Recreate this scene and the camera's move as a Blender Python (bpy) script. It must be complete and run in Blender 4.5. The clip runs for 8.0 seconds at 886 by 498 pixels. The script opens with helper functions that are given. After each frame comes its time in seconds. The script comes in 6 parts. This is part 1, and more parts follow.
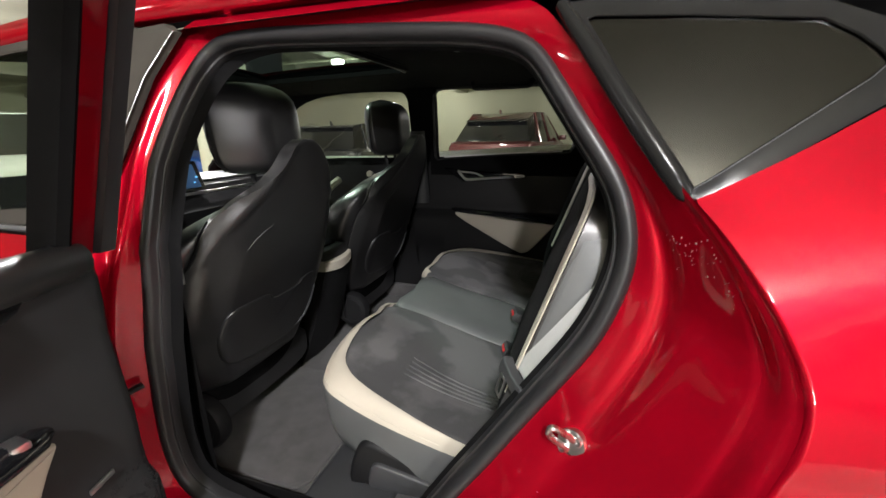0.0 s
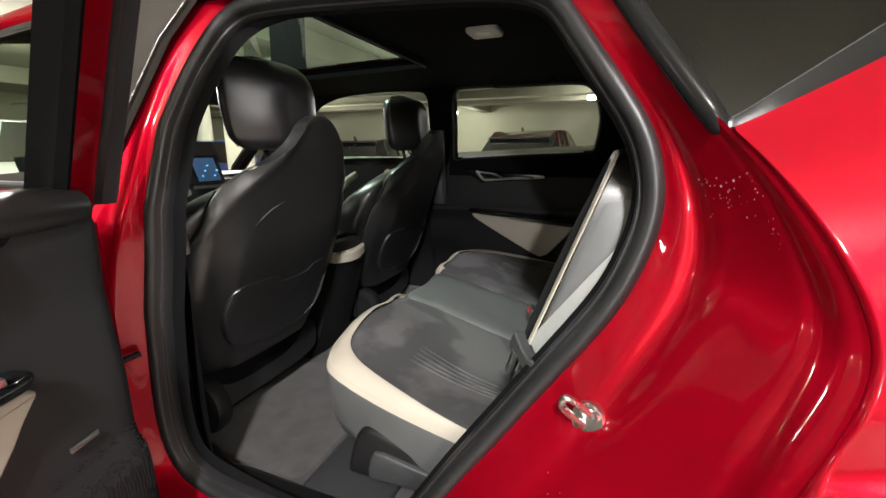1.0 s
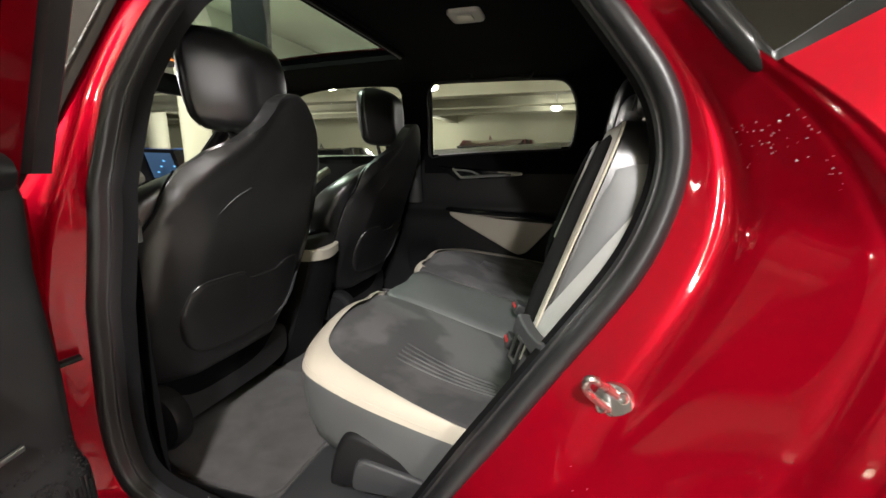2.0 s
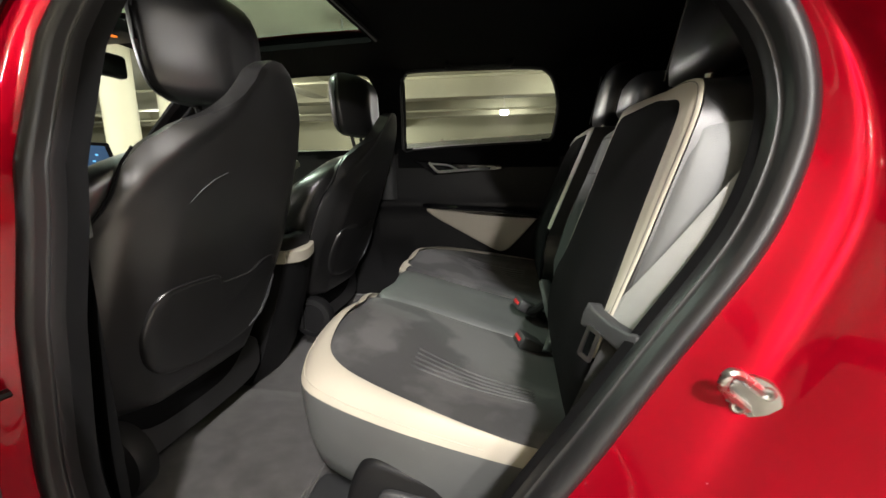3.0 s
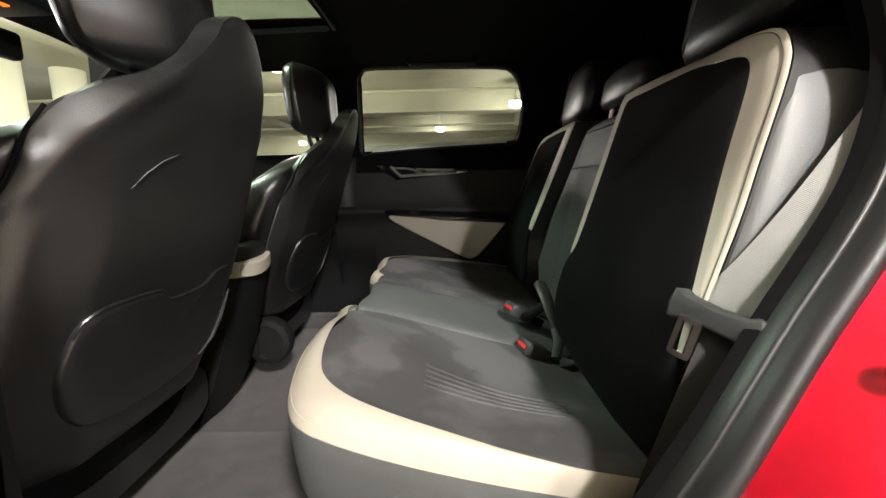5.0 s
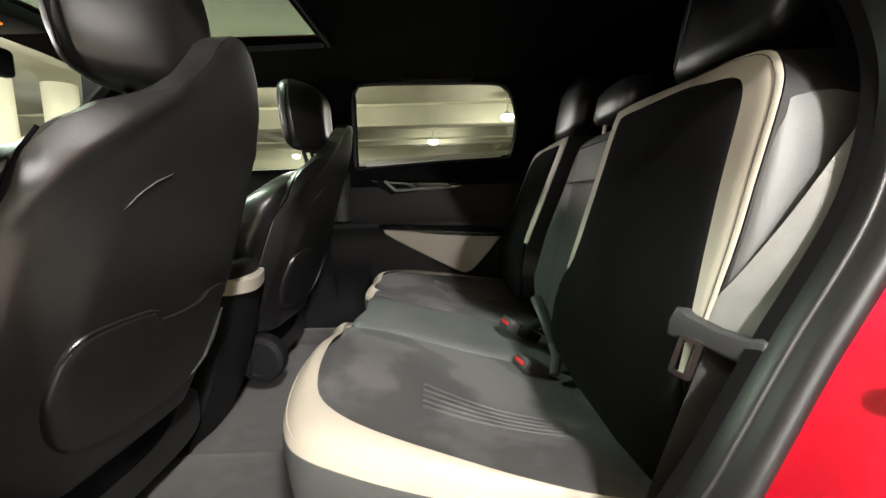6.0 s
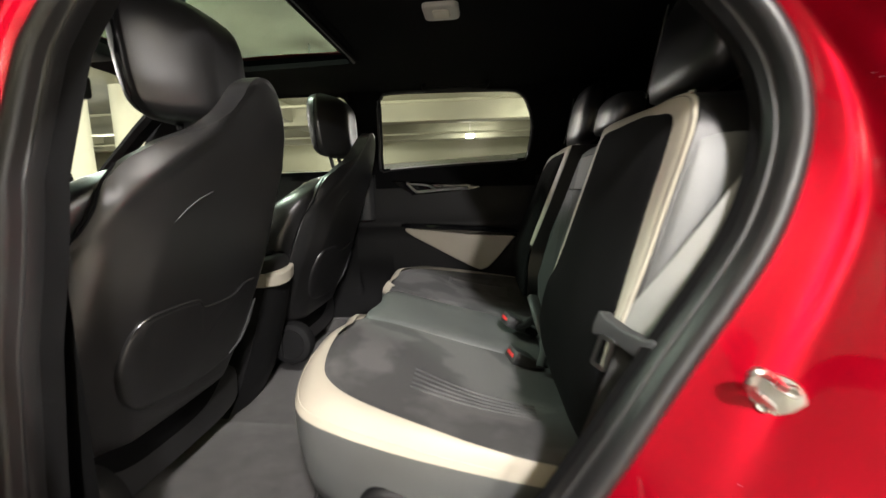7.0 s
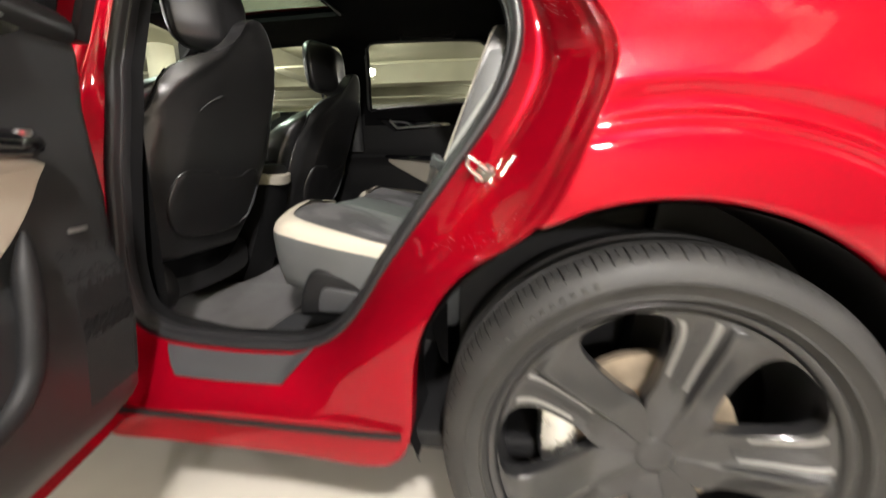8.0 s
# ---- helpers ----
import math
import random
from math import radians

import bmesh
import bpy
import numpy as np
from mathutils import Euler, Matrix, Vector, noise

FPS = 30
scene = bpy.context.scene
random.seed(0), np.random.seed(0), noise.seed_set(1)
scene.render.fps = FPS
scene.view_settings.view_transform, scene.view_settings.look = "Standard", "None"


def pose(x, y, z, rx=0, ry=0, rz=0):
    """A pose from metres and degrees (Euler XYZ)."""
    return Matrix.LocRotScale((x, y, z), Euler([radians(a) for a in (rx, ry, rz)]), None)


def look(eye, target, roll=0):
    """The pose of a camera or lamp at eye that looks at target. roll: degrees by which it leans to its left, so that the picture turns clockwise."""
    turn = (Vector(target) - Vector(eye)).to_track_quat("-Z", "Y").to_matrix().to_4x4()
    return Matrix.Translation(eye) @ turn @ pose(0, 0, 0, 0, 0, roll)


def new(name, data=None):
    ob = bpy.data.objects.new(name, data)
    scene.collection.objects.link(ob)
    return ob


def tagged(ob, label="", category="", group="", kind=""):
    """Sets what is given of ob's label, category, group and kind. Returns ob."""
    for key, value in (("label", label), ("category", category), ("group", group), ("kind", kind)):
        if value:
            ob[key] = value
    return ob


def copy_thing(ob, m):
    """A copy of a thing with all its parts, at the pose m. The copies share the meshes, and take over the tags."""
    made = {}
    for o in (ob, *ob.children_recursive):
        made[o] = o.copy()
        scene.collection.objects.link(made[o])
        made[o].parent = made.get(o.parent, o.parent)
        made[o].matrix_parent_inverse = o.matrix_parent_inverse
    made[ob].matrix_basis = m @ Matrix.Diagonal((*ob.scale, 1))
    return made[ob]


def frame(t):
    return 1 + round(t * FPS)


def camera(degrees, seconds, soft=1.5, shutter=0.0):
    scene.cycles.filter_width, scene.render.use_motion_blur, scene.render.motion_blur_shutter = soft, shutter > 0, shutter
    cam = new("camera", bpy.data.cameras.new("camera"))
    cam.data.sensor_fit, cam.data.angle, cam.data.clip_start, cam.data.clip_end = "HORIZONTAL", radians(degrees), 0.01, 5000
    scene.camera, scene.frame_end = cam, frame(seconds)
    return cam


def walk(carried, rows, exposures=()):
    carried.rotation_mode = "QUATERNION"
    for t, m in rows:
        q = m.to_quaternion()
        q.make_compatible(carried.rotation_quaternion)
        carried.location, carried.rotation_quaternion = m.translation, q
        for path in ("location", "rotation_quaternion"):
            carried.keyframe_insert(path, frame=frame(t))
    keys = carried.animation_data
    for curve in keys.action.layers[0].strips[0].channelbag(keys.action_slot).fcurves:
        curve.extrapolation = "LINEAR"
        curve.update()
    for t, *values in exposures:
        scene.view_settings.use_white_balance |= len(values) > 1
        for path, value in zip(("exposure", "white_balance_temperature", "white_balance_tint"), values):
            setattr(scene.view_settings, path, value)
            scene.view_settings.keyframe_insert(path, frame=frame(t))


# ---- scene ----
cam = camera(93.6, 8.0, 1.5, 0.5)
PATH = [
    (0, (-0.308, -1.313, 1.255), (-0.926, 0.509, 0.708), -1.1),
    (0.5, (-0.303, -1.304, 1.194), (-0.991, 0.509, 0.704), -0.5),
    (1, (-0.299, -1.29, 1.155), (-1.011, 0.523, 0.7), -0.1),
    (1.5, (-0.307, -1.278, 1.12), (-0.975, 0.559, 0.696), 0.1),
    (3, (-0.514, -1.184, 1.038), (-0.852, 0.75, 0.657), -0.6),
    (3.5, (-0.565, -1.159, 1.015), (-0.802, 0.794, 0.65), -0.8),
    (4, (-0.61, -1.122, 0.997), (-0.749, 0.844, 0.656), -0.9),
    (4.5, (-0.64, -1.095, 0.98), (-0.718, 0.876, 0.653), -1.1),
    (6, (-0.659, -1.08, 0.99), (-0.666, 0.905, 0.742), -1.6),
    (6.5, (-0.639, -1.102, 1.003), (-0.704, 0.883, 0.765), -1.5),
    (7, (-0.566, -1.184, 1.026), (-0.755, 0.787, 0.747), -1.4),
    (7.5, (-0.426, -1.355, 0.978), (-0.686, 0.599, 0.639), -0.7),
    (8, (-0.252, -1.586, 0.86), (-0.559, 0.344, 0.435), -0.3),
]
EXPOSURES = [(0.0, 0.15, 6150, 12), (0.5, 0.22, 6200, 12), (1.0, 0.29, 6250, 12), (1.5, 0.27, 6300, 12), (3.0, 0.40, 6450, 11), (4.5, 0.55, 6500, 11), (6.0, 0.62, 6500, 11), (7.0, 0.57, 6500, 11), (7.5, 0.58, 6500, 11), (8.0, 0.47, 6500, 12)]
walk(cam, [(t, look(eye, target, roll)) for t, eye, target, roll in PATH], EXPOSURES)

# ---- world and light ----
world = bpy.data.worlds.new("garage_dark")
world.use_nodes = True
world.node_tree.nodes["Background"].inputs[0].default_value = (0.9, 0.95, 0.8, 1)
world.node_tree.nodes["Background"].inputs[1].default_value = 0.006
scene.world = world
WARM = (1.0, 0.955, 0.92)
# ceiling fittings: x, y, watts
# several are unseen fill, added to brighten door trims, seat backs, columns and walls
FITTINGS = [
    (0.2, -2.85, 490, 0.35), (0.9, -6.4, 480), (-5.4, -4.0, 70), (-2.2, 0.25, 230), (4.2, -3.4, 290), (-0.9, 11.6, 55), (0.75, 8.0, 50),
    (-3.2, 7.3, 45), (-2.96, 4.8, 40), (-5.2, 6.7, 45), (-10.0, 9.5, 260), (-9.5, 2.0, 330), (-4.6, 2.5, 170), (4.5, 3.2, 90), (-6.0, 14.5, 110), (-12.0, -3.0, 150),
]
CEIL = 2.75


# ---- materials ----
def mat(name, c, rough=0.5, metal=0.0, coat=0.0, var=0.15, scale=6.0, fine=250.0, bump=0.05, sheen=0.0, spec=0.5, tex="noise", dark=None, lo=0.3, hi_=0.7):
    m = bpy.data.materials.new(name)
    m.use_nodes = True
    nt = m.node_tree
    p = nt.nodes["Principled BSDF"]
    co = nt.nodes.new("ShaderNodeTexCoord")
    n1 = nt.nodes.new("ShaderNodeTexNoise")
    n1.inputs["Scale"].default_value = scale
    n1.inputs["Detail"].default_value = 5
    nt.links.new(co.outputs["Object"], n1.inputs["Vector"])
    ramp = nt.nodes.new("ShaderNodeMapRange")
    ramp.inputs["From Min"].default_value, ramp.inputs["From Max"].default_value = lo, hi_
    nt.links.new(n1.outputs["Fac"], ramp.inputs["Value"])
    mix = nt.nodes.new("ShaderNodeMix")
    mix.data_type = "RGBA"
    d = dark or tuple(v * (1 - var) for v in c)
    hi = tuple(min(1.0, v * (1 + var * 0.6)) for v in c) if dark is None else c
    mix.inputs["A"].default_value, mix.inputs["B"].default_value = (*d, 1), (*hi, 1)
    nt.links.new(ramp.outputs["Result"], mix.inputs["Factor"])
    nt.links.new(mix.outputs["Result"], p.inputs["Base Color"])
    if tex == "cells":
        n2 = nt.nodes.new("ShaderNodeTexVoronoi")
        n2.feature = "DISTANCE_TO_EDGE"
        out = n2.outputs["Distance"]
    elif tex == "weave":
        n2 = nt.nodes.new("ShaderNodeTexBrick")
        n2.inputs["Color1"].default_value = n2.inputs["Color2"].default_value = (1, 1, 1, 1)
        n2.inputs["Mortar"].default_value = (0, 0, 0, 1)
        n2.inputs["Mortar Smooth"].default_value = 1.0
        n2.inputs["Mortar Size"].default_value = 0.12
        out = n2.outputs["Color"]
    else:
        n2 = nt.nodes.new("ShaderNodeTexNoise")
        n2.inputs["Detail"].default_value = 3
        out = n2.outputs["Fac"]
    n2.inputs["Scale"].default_value = fine
    nt.links.new(co.outputs["Object"], n2.inputs["Vector"])
    bp = nt.nodes.new("ShaderNodeBump")
    bp.inputs["Strength"].default_value = min(1.0, bump)
    bp.inputs["Distance"].default_value = 0.002
    nt.links.new(out, bp.inputs["Height"])
    nt.links.new(bp.outputs["Normal"], p.inputs["Normal"])
    rr = nt.nodes.new("ShaderNodeMapRange")
    rr.inputs["To Min"].default_value, rr.inputs["To Max"].default_value = max(0.0, rough * 0.85), min(1.0, rough * 1.15)
    nt.links.new(n1.outputs["Fac"], rr.inputs["Value"])
    nt.links.new(rr.outputs["Result"], p.inputs["Roughness"])
    p.inputs["Metallic"].default_value = metal
    p.inputs["Coat Weight"].default_value = coat
    p.inputs["Coat Roughness"].default_value = 0.04
    p.inputs["Sheen Weight"].default_value = sheen
    p.inputs["Sheen Roughness"].default_value = 0.4
    p.inputs["Specular IOR Level"].default_value = spec
    return m


def glass(name, tint, ior=1.5):
    m = bpy.data.materials.new(name)
    m.use_nodes = True
    nt = m.node_tree
    p = nt.nodes["Principled BSDF"]
    tr = nt.nodes.new("ShaderNodeBsdfTransparent")
    tr.inputs["Color"].default_value = (*tint, 1)
    gl = nt.nodes.new("ShaderNodeBsdfGlossy")
    gl.inputs["Roughness"].default_value = 0.02
    # gloss that grows towards a grazing view, the same from both sides
    f0 = ((ior - 1) / (ior + 1)) ** 2
    lw = nt.nodes.new("ShaderNodeLayerWeight")
    lw.inputs["Blend"].default_value = 0.5
    pw = nt.nodes.new("ShaderNodeMath")
    pw.operation = "POWER"
    pw.inputs[1].default_value = 5.0
    nt.links.new(lw.outputs["Facing"], pw.inputs[0])
    fr = nt.nodes.new("ShaderNodeMath")
    fr.operation = "MULTIPLY_ADD"
    fr.inputs[1].default_value, fr.inputs[2].default_value = (1 - f0) * min(1.0, f0 / 0.04), f0
    nt.links.new(pw.outputs[0], fr.inputs[0])
    mx = nt.nodes.new("ShaderNodeMixShader")
    nt.links.new(fr.outputs[0], mx.inputs["Fac"])
    nt.links.new(tr.outputs["BSDF"], mx.inputs[1])
    nt.links.new(gl.outputs["BSDF"], mx.inputs[2])
    nt.links.new(mx.outputs["Shader"], nt.nodes["Material Output"].inputs["Surface"])
    nt.nodes.remove(p)
    return m


def glow(name, c, strength):
    m = bpy.data.materials.new(name)
    m.use_nodes = True
    p = m.node_tree.nodes["Principled BSDF"]
    p.inputs["Base Color"].default_value = (*c, 1)
    p.inputs["Emission Color"].default_value = (*c, 1)
    p.inputs["Emission Strength"].default_value = strength
    return m


RED = mat("red_metallic_paint", (0.285, 0.0013, 0.0098), 0.42, 0.5, 0.6, var=0.06, scale=3, fine=900, bump=0.0, spec=0.0)
RED.node_tree.nodes["Principled BSDF"].inputs["Specular Tint"].default_value = (1.0, 0.05, 0.08, 1)
LEATHER = mat("black_leather", (0.0125, 0.0122, 0.0124), 0.34, spec=0.75, tex="cells", fine=420, bump=0.12, var=0.2, scale=9)
GREYLEATHER = mat("dark_grey_leather", (0.095, 0.099, 0.099), 0.48, tex="cells", fine=420, bump=0.12, var=0.15, scale=9)
MIDLEATHER = mat("charcoal_leather", (0.062, 0.065, 0.064), 0.48, tex="cells", fine=420, bump=0.12, var=0.15, scale=9)
CREAM = mat("cream_leather", (0.45, 0.415, 0.345), 0.5, tex="cells", fine=420, bump=0.12, var=0.06, scale=7)
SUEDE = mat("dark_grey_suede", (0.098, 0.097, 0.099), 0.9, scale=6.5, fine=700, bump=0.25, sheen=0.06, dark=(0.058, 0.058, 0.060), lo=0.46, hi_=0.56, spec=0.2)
# suede set many times darker than the cushions', for the backrest panels
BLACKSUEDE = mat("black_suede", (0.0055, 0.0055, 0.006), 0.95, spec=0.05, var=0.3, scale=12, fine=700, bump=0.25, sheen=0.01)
PLASTIC = mat("black_grained_plastic", (0.009, 0.009, 0.0095), 0.52, spec=0.22, fine=900, bump=0.12, var=0.15)
GREYPLASTIC = mat("dark_grey_plastic", (0.035, 0.036, 0.038), 0.5, fine=900, bump=0.12, var=0.15)
TRIMPLASTIC = mat("black_door_trim_plastic", (0.017, 0.0178, 0.019), 0.5, fine=900, bump=0.12, var=0.15)
GLOSSBLACK = mat("gloss_black_plastic", (0.008, 0.008, 0.009), 0.08, coat=0.6, var=0.1, bump=0.0)
FRAMEBLACK = mat("satin_window_frame", (0.010, 0.010, 0.010), 0.22, spec=0.16, fine=500, bump=0.02, var=0.15)
# brown-grey base without gloss: the pillar cover's reflection put into its colour
REFLECTBLACK = mat("satin_black_plastic", (0.05, 0.046, 0.04), 0.6, spec=0.0, fine=500, bump=0.03, var=0.2)
RUBBER = mat("black_rubber", (0.014, 0.014, 0.015), 0.40, spec=0.4, fine=500, bump=0.06, var=0.15)
TYRERUBBER = mat("tyre_rubber", (0.020, 0.0195, 0.0185), 0.6, fine=500, bump=0.1, var=0.3, scale=12)
HEADLINER = mat("black_headliner_cloth", (0.005, 0.005, 0.0053), 0.95, spec=0.06, fine=900, bump=0.3, var=0.15)
CARPET = mat("grey_carpet", (0.066, 0.063, 0.063), 0.97, fine=700, bump=0.6, var=0.25, scale=25, sheen=0.2)
CHROME = mat("satin_chrome", (0.75, 0.75, 0.75), 0.3, 1.0, var=0.05, bump=0.0)
STEEL = mat("zinc_steel", (0.56, 0.56, 0.55), 0.28, 1.0, var=0.15, scale=40, fine=400, bump=0.04)
BELT = mat("grey_belt_webbing", (0.27, 0.275, 0.265), 0.6, tex="cells", fine=520, bump=0.35, var=0.08, scale=30)
RIMGREY = mat("gunmetal_alloy", (0.035, 0.035, 0.036), 0.3, 0.5, 0.35, var=0.1, bump=0.02)
RIMBRIGHT = mat("machined_alloy", (0.26, 0.26, 0.26), 0.38, 0.8, var=0.08, fine=600, bump=0.05)
DISC = mat("rusty_brake_disc", (0.36, 0.29, 0.21), 0.5, 0.6, var=0.3, scale=20)
GLASSCLEAR = glass("clear_window_glass", (0.90, 0.93, 0.88), ior=1.3)
GLASSSIDE = glass("front_door_glass", (0.8, 0.84, 0.78), ior=1.1)
# pale base holds the bright reflection of the far belt strips
SILVER = mat("bright_anodised_trim", (0.86, 0.86, 0.84), 0.35, 0.2, var=0.05, bump=0.0)
# the grey belt's webbing again, darkened for the shade on its lap part
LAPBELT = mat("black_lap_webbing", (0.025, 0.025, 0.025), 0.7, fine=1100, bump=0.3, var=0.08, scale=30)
GLASSFRONT = glass("windscreen_glass", (0.86, 0.92, 0.84), ior=1.18)
GLASSTINT = glass("green_tinted_roof_glass", (0.30, 0.40, 0.33), ior=1.3)
GLASSDARK = glass("dark_privacy_glass", (0.05, 0.055, 0.05), ior=1.6)
CONCRETE = mat("sealed_pale_concrete", (0.60, 0.565, 0.49), 0.38, var=0.2, scale=1.3, fine=60, bump=0.08)
WALLPAINT = mat("cream_wall_paint", (0.35, 0.34, 0.245), 0.75, var=0.12, scale=0.7, fine=90, bump=0.15)
CEILPAINT = mat("board_marked_concrete", (0.27, 0.26, 0.19), 0.85, var=0.25, scale=0.9, fine=40, bump=0.3)
COLPAINT = mat("white_column_paint", (0.66, 0.64, 0.50), 0.6, var=0.08, scale=1.5, fine=60, bump=0.15)
LAMPGLOW = glow("lamp_diffuser", (1.0, 0.95, 0.78), 20.0)
REDPLASTIC = mat("red_release_plastic", (0.62, 0.03, 0.03), 0.35, var=0.05)


# ---- mesh tools ----
def finish(name, me, material, parent, label="", angle=40):
    for poly in me.polygons:
        poly.use_smooth = True
    me.set_sharp_from_angle(angle=radians(angle))
    me.materials.append(material)
    ob = new(name, me)
    if parent is not None:
        ob.parent = parent
    return tagged(ob, label)


def part(name, bm, material, parent=None, label="", angle=40):
    """Links a bmesh as one mesh object under a thing or a part."""
    bmesh.ops.recalc_face_normals(bm, faces=bm.faces)
    me = bpy.data.meshes.new(name)
    bm.to_mesh(me)
    bm.free()
    return finish(name, me, material, parent, label, angle)


def thing(name, at, label, category, group="", kind=""):
    ob = new(name)
    ob.location = at
    return tagged(ob, label, category, group, kind)


def lerp(a, b, f):
    return a + (b - a) * f


def table(rows, v):
    xs, ys = zip(*rows)
    return float(np.interp(v, xs, ys))


def spline(pts, sub, closed=False):
    """Catmull-Rom through the points, sub steps a stretch."""
    pts = [np.array(p, float) for p in pts]
    n = len(pts)
    out = []
    for i in range(n if closed else n - 1):
        if closed:
            a, b, c, d = pts[i - 1], pts[i], pts[(i + 1) % n], pts[(i + 2) % n]
        else:
            a, b, c, d = pts[max(i - 1, 0)], pts[i], pts[i + 1], pts[min(i + 2, n - 1)]
        for k in range(sub):
            t = k / sub
            out.append(0.5 * (2 * b + (c - a) * t + (2 * a - 5 * b + 4 * c - d) * t * t + (3 * b - a - 3 * c + d) * t ** 3))
    if not closed:
        out.append(pts[-1])
    return out


def loft(rings, closed=True, cap=True, bm=None):
    """Skins rings of equal length; cap: closes both ends."""
    bm = bm or bmesh.new()
    rows = [[bm.verts.new(Vector(map(float, p))) for p in r] for r in rings]
    n = len(rows[0])
    for a, b in zip(rows, rows[1:]):
        for i in range(n if closed else n - 1):
            j = (i + 1) % n
            bm.faces.new((a[i], a[j], b[j], b[i]))
    if cap and closed:
        bm.faces.new(rows[0][::-1])
        bm.faces.new(rows[-1])
    return bm


def patch(rows, thick=0.0, bm=None):
    """A sheet from rows of points; thick: given depth by a second skin along the normals."""
    bm = loft(rows, closed=False, cap=False, bm=bm)
    if thick:
        bmesh.ops.recalc_face_normals(bm, faces=bm.faces)
        bmesh.ops.solidify(bm, geom=bm.faces[:], thickness=thick)
    return bm


def box(bm, lo, hi, bevel=0.0, seg=2):
    b2 = bmesh.new()
    bmesh.ops.create_cube(b2, size=1)
    for v in b2.verts:
        v.co = Vector([lerp(lo[k], hi[k], v.co[k] + 0.5) for k in range(3)])
    if bevel:
        bmesh.ops.bevel(b2, geom=b2.edges[:], offset=bevel, segments=seg, profile=0.5, affect="EDGES")
    me = bpy.data.meshes.new("tmp")
    b2.to_mesh(me)
    b2.free()
    bm.from_mesh(me)
    bpy.data.meshes.remove(me)
    return bm


def boxed(lo, hi, bevel=0.0, seg=2):
    return box(bmesh.new(), lo, hi, bevel, seg)


def tube(path, r, seg=8, bm=None, flat=1.0, up=(0, 0, 1)):
    """A round bar along a path; flat squeezes it along the second axis."""
    path = [Vector(map(float, p)) for p in path]
    rings = []
    for i, p in enumerate(path):
        d = (path[min(i + 1, len(path) - 1)] - path[max(i - 1, 0)]).normalized()
        a = d.cross(Vector(up))
        if a.length < 1e-4:
            a = d.cross(Vector((1, 0, 0)))
        a.normalize()
        b = d.cross(a).normalized()
        rr = r[i] if isinstance(r, (list, tuple)) else r
        rings.append([p + a * (rr * math.cos(2 * math.pi * k / seg)) + b * (rr * flat * math.sin(2 * math.pi * k / seg)) for k in range(seg)])
    return loft(rings, bm=bm)


def ribbon(path, across, half, thick, bm=None):
    """A flat band along a path, across: its width's direction, one or one a point."""
    rings = []
    path = [Vector(map(float, p)) for p in path]
    for i, p in enumerate(path):
        d = (path[min(i + 1, len(path) - 1)] - path[max(i - 1, 0)]).normalized()
        a = Vector(across[i] if isinstance(across, list) else across).normalized()
        n = d.cross(a).normalized()
        h = half[i] if isinstance(half, (list, tuple)) else half
        rings.append([p - a * h - n * thick, p + a * h - n * thick, p + a * h + n * thick, p - a * h + n * thick])
    return loft(rings, bm=bm)


def inset(loop, d, closed=True):
    """A plane loop of (u, v) moved inwards by d (a number or one a point); the loop runs anticlockwise."""
    n = len(loop)
    out = []
    for i, p in enumerate(loop):
        a, b = np.array(loop[i - 1]), np.array(loop[(i + 1) % n])
        t = b - a
        t = t / (np.linalg.norm(t) + 1e-9)
        dd = d[i] if isinstance(d, (list, tuple)) else d
        out.append(np.array(p) + np.array((-t[1], t[0])) * dd)
    return out


def plate(loop, place, thick, round_edge=0.0, bm=None):
    """A slab over a plane loop of (u, v); place(u, v, w) gives the point at height w."""
    rings = [[place(u, v, 0) for u, v in loop]]
    if round_edge:
        for f in (0.0, 0.35, 0.7, 1.0):
            a = f * math.pi / 2
            r = round_edge
            lp = inset(loop, r * (1 - math.cos(a)))
            rings.append([place(u, v, thick - r + r * math.sin(a)) for u, v in lp])
    else:
        rings.append([place(u, v, thick) for u, v in loop])
    return loft(rings, bm=bm)


def rounded(u0, v0, u1, v1, r, seg=5):
    out = []
    for cx, cy, a0 in ((u1 - r, v0 + r, -90), (u1 - r, v1 - r, 0), (u0 + r, v1 - r, 90), (u0 + r, v0 + r, 180)):
        for k in range(seg + 1):
            a = radians(a0 + 90 * k / seg)
            out.append((cx + r * math.cos(a), cy + r * math.sin(a)))
    return out


def smooth(ob, levels=1):
    m = ob.modifiers.new("smooth", "SUBSURF")
    m.levels = m.render_levels = levels
    return ob


# ---- the red crossover: body ----
SEALY = [(0.3, -0.77), (0.44, -0.77), (0.85, -0.785), (1.05, -0.77), (1.2, -0.725), (1.42, -0.61), (1.5, -0.57)]
SKINY = [(0.22, -0.85), (0.30, -0.885), (0.45, -0.915), (0.75, -0.955), (0.9, -0.945), (1.0, -0.922), (1.1, -0.872), (1.18, -0.79), (1.3, -0.725), (1.45, -0.63), (1.5, -0.58)]
# the seal's plane: rear pillar, front pillar
SEALREAR = [(0.3, -0.78), (0.44, -0.78), (0.55, -0.788), (0.65, -0.788), (0.75, -0.776), (0.85, -0.753), (0.95, -0.738), (1.05, -0.72), (1.15, -0.705), (1.2, -0.696), (1.25, -0.683), (1.3, -0.662), (1.36, -0.635), (1.42, -0.607), (1.5, -0.57)]


def seal_y(x, z):
    k = max(0.0, min(1.0, (x + 0.9) / 0.25))
    return (1 - k) * table(SEALY, z) + k * table(SEALREAR, z)


GREENY = [(1.0, -0.86), (1.06, -0.81), (1.2, -0.762), (1.35, -0.69), (1.45, -0.63), (1.5, -0.58)]

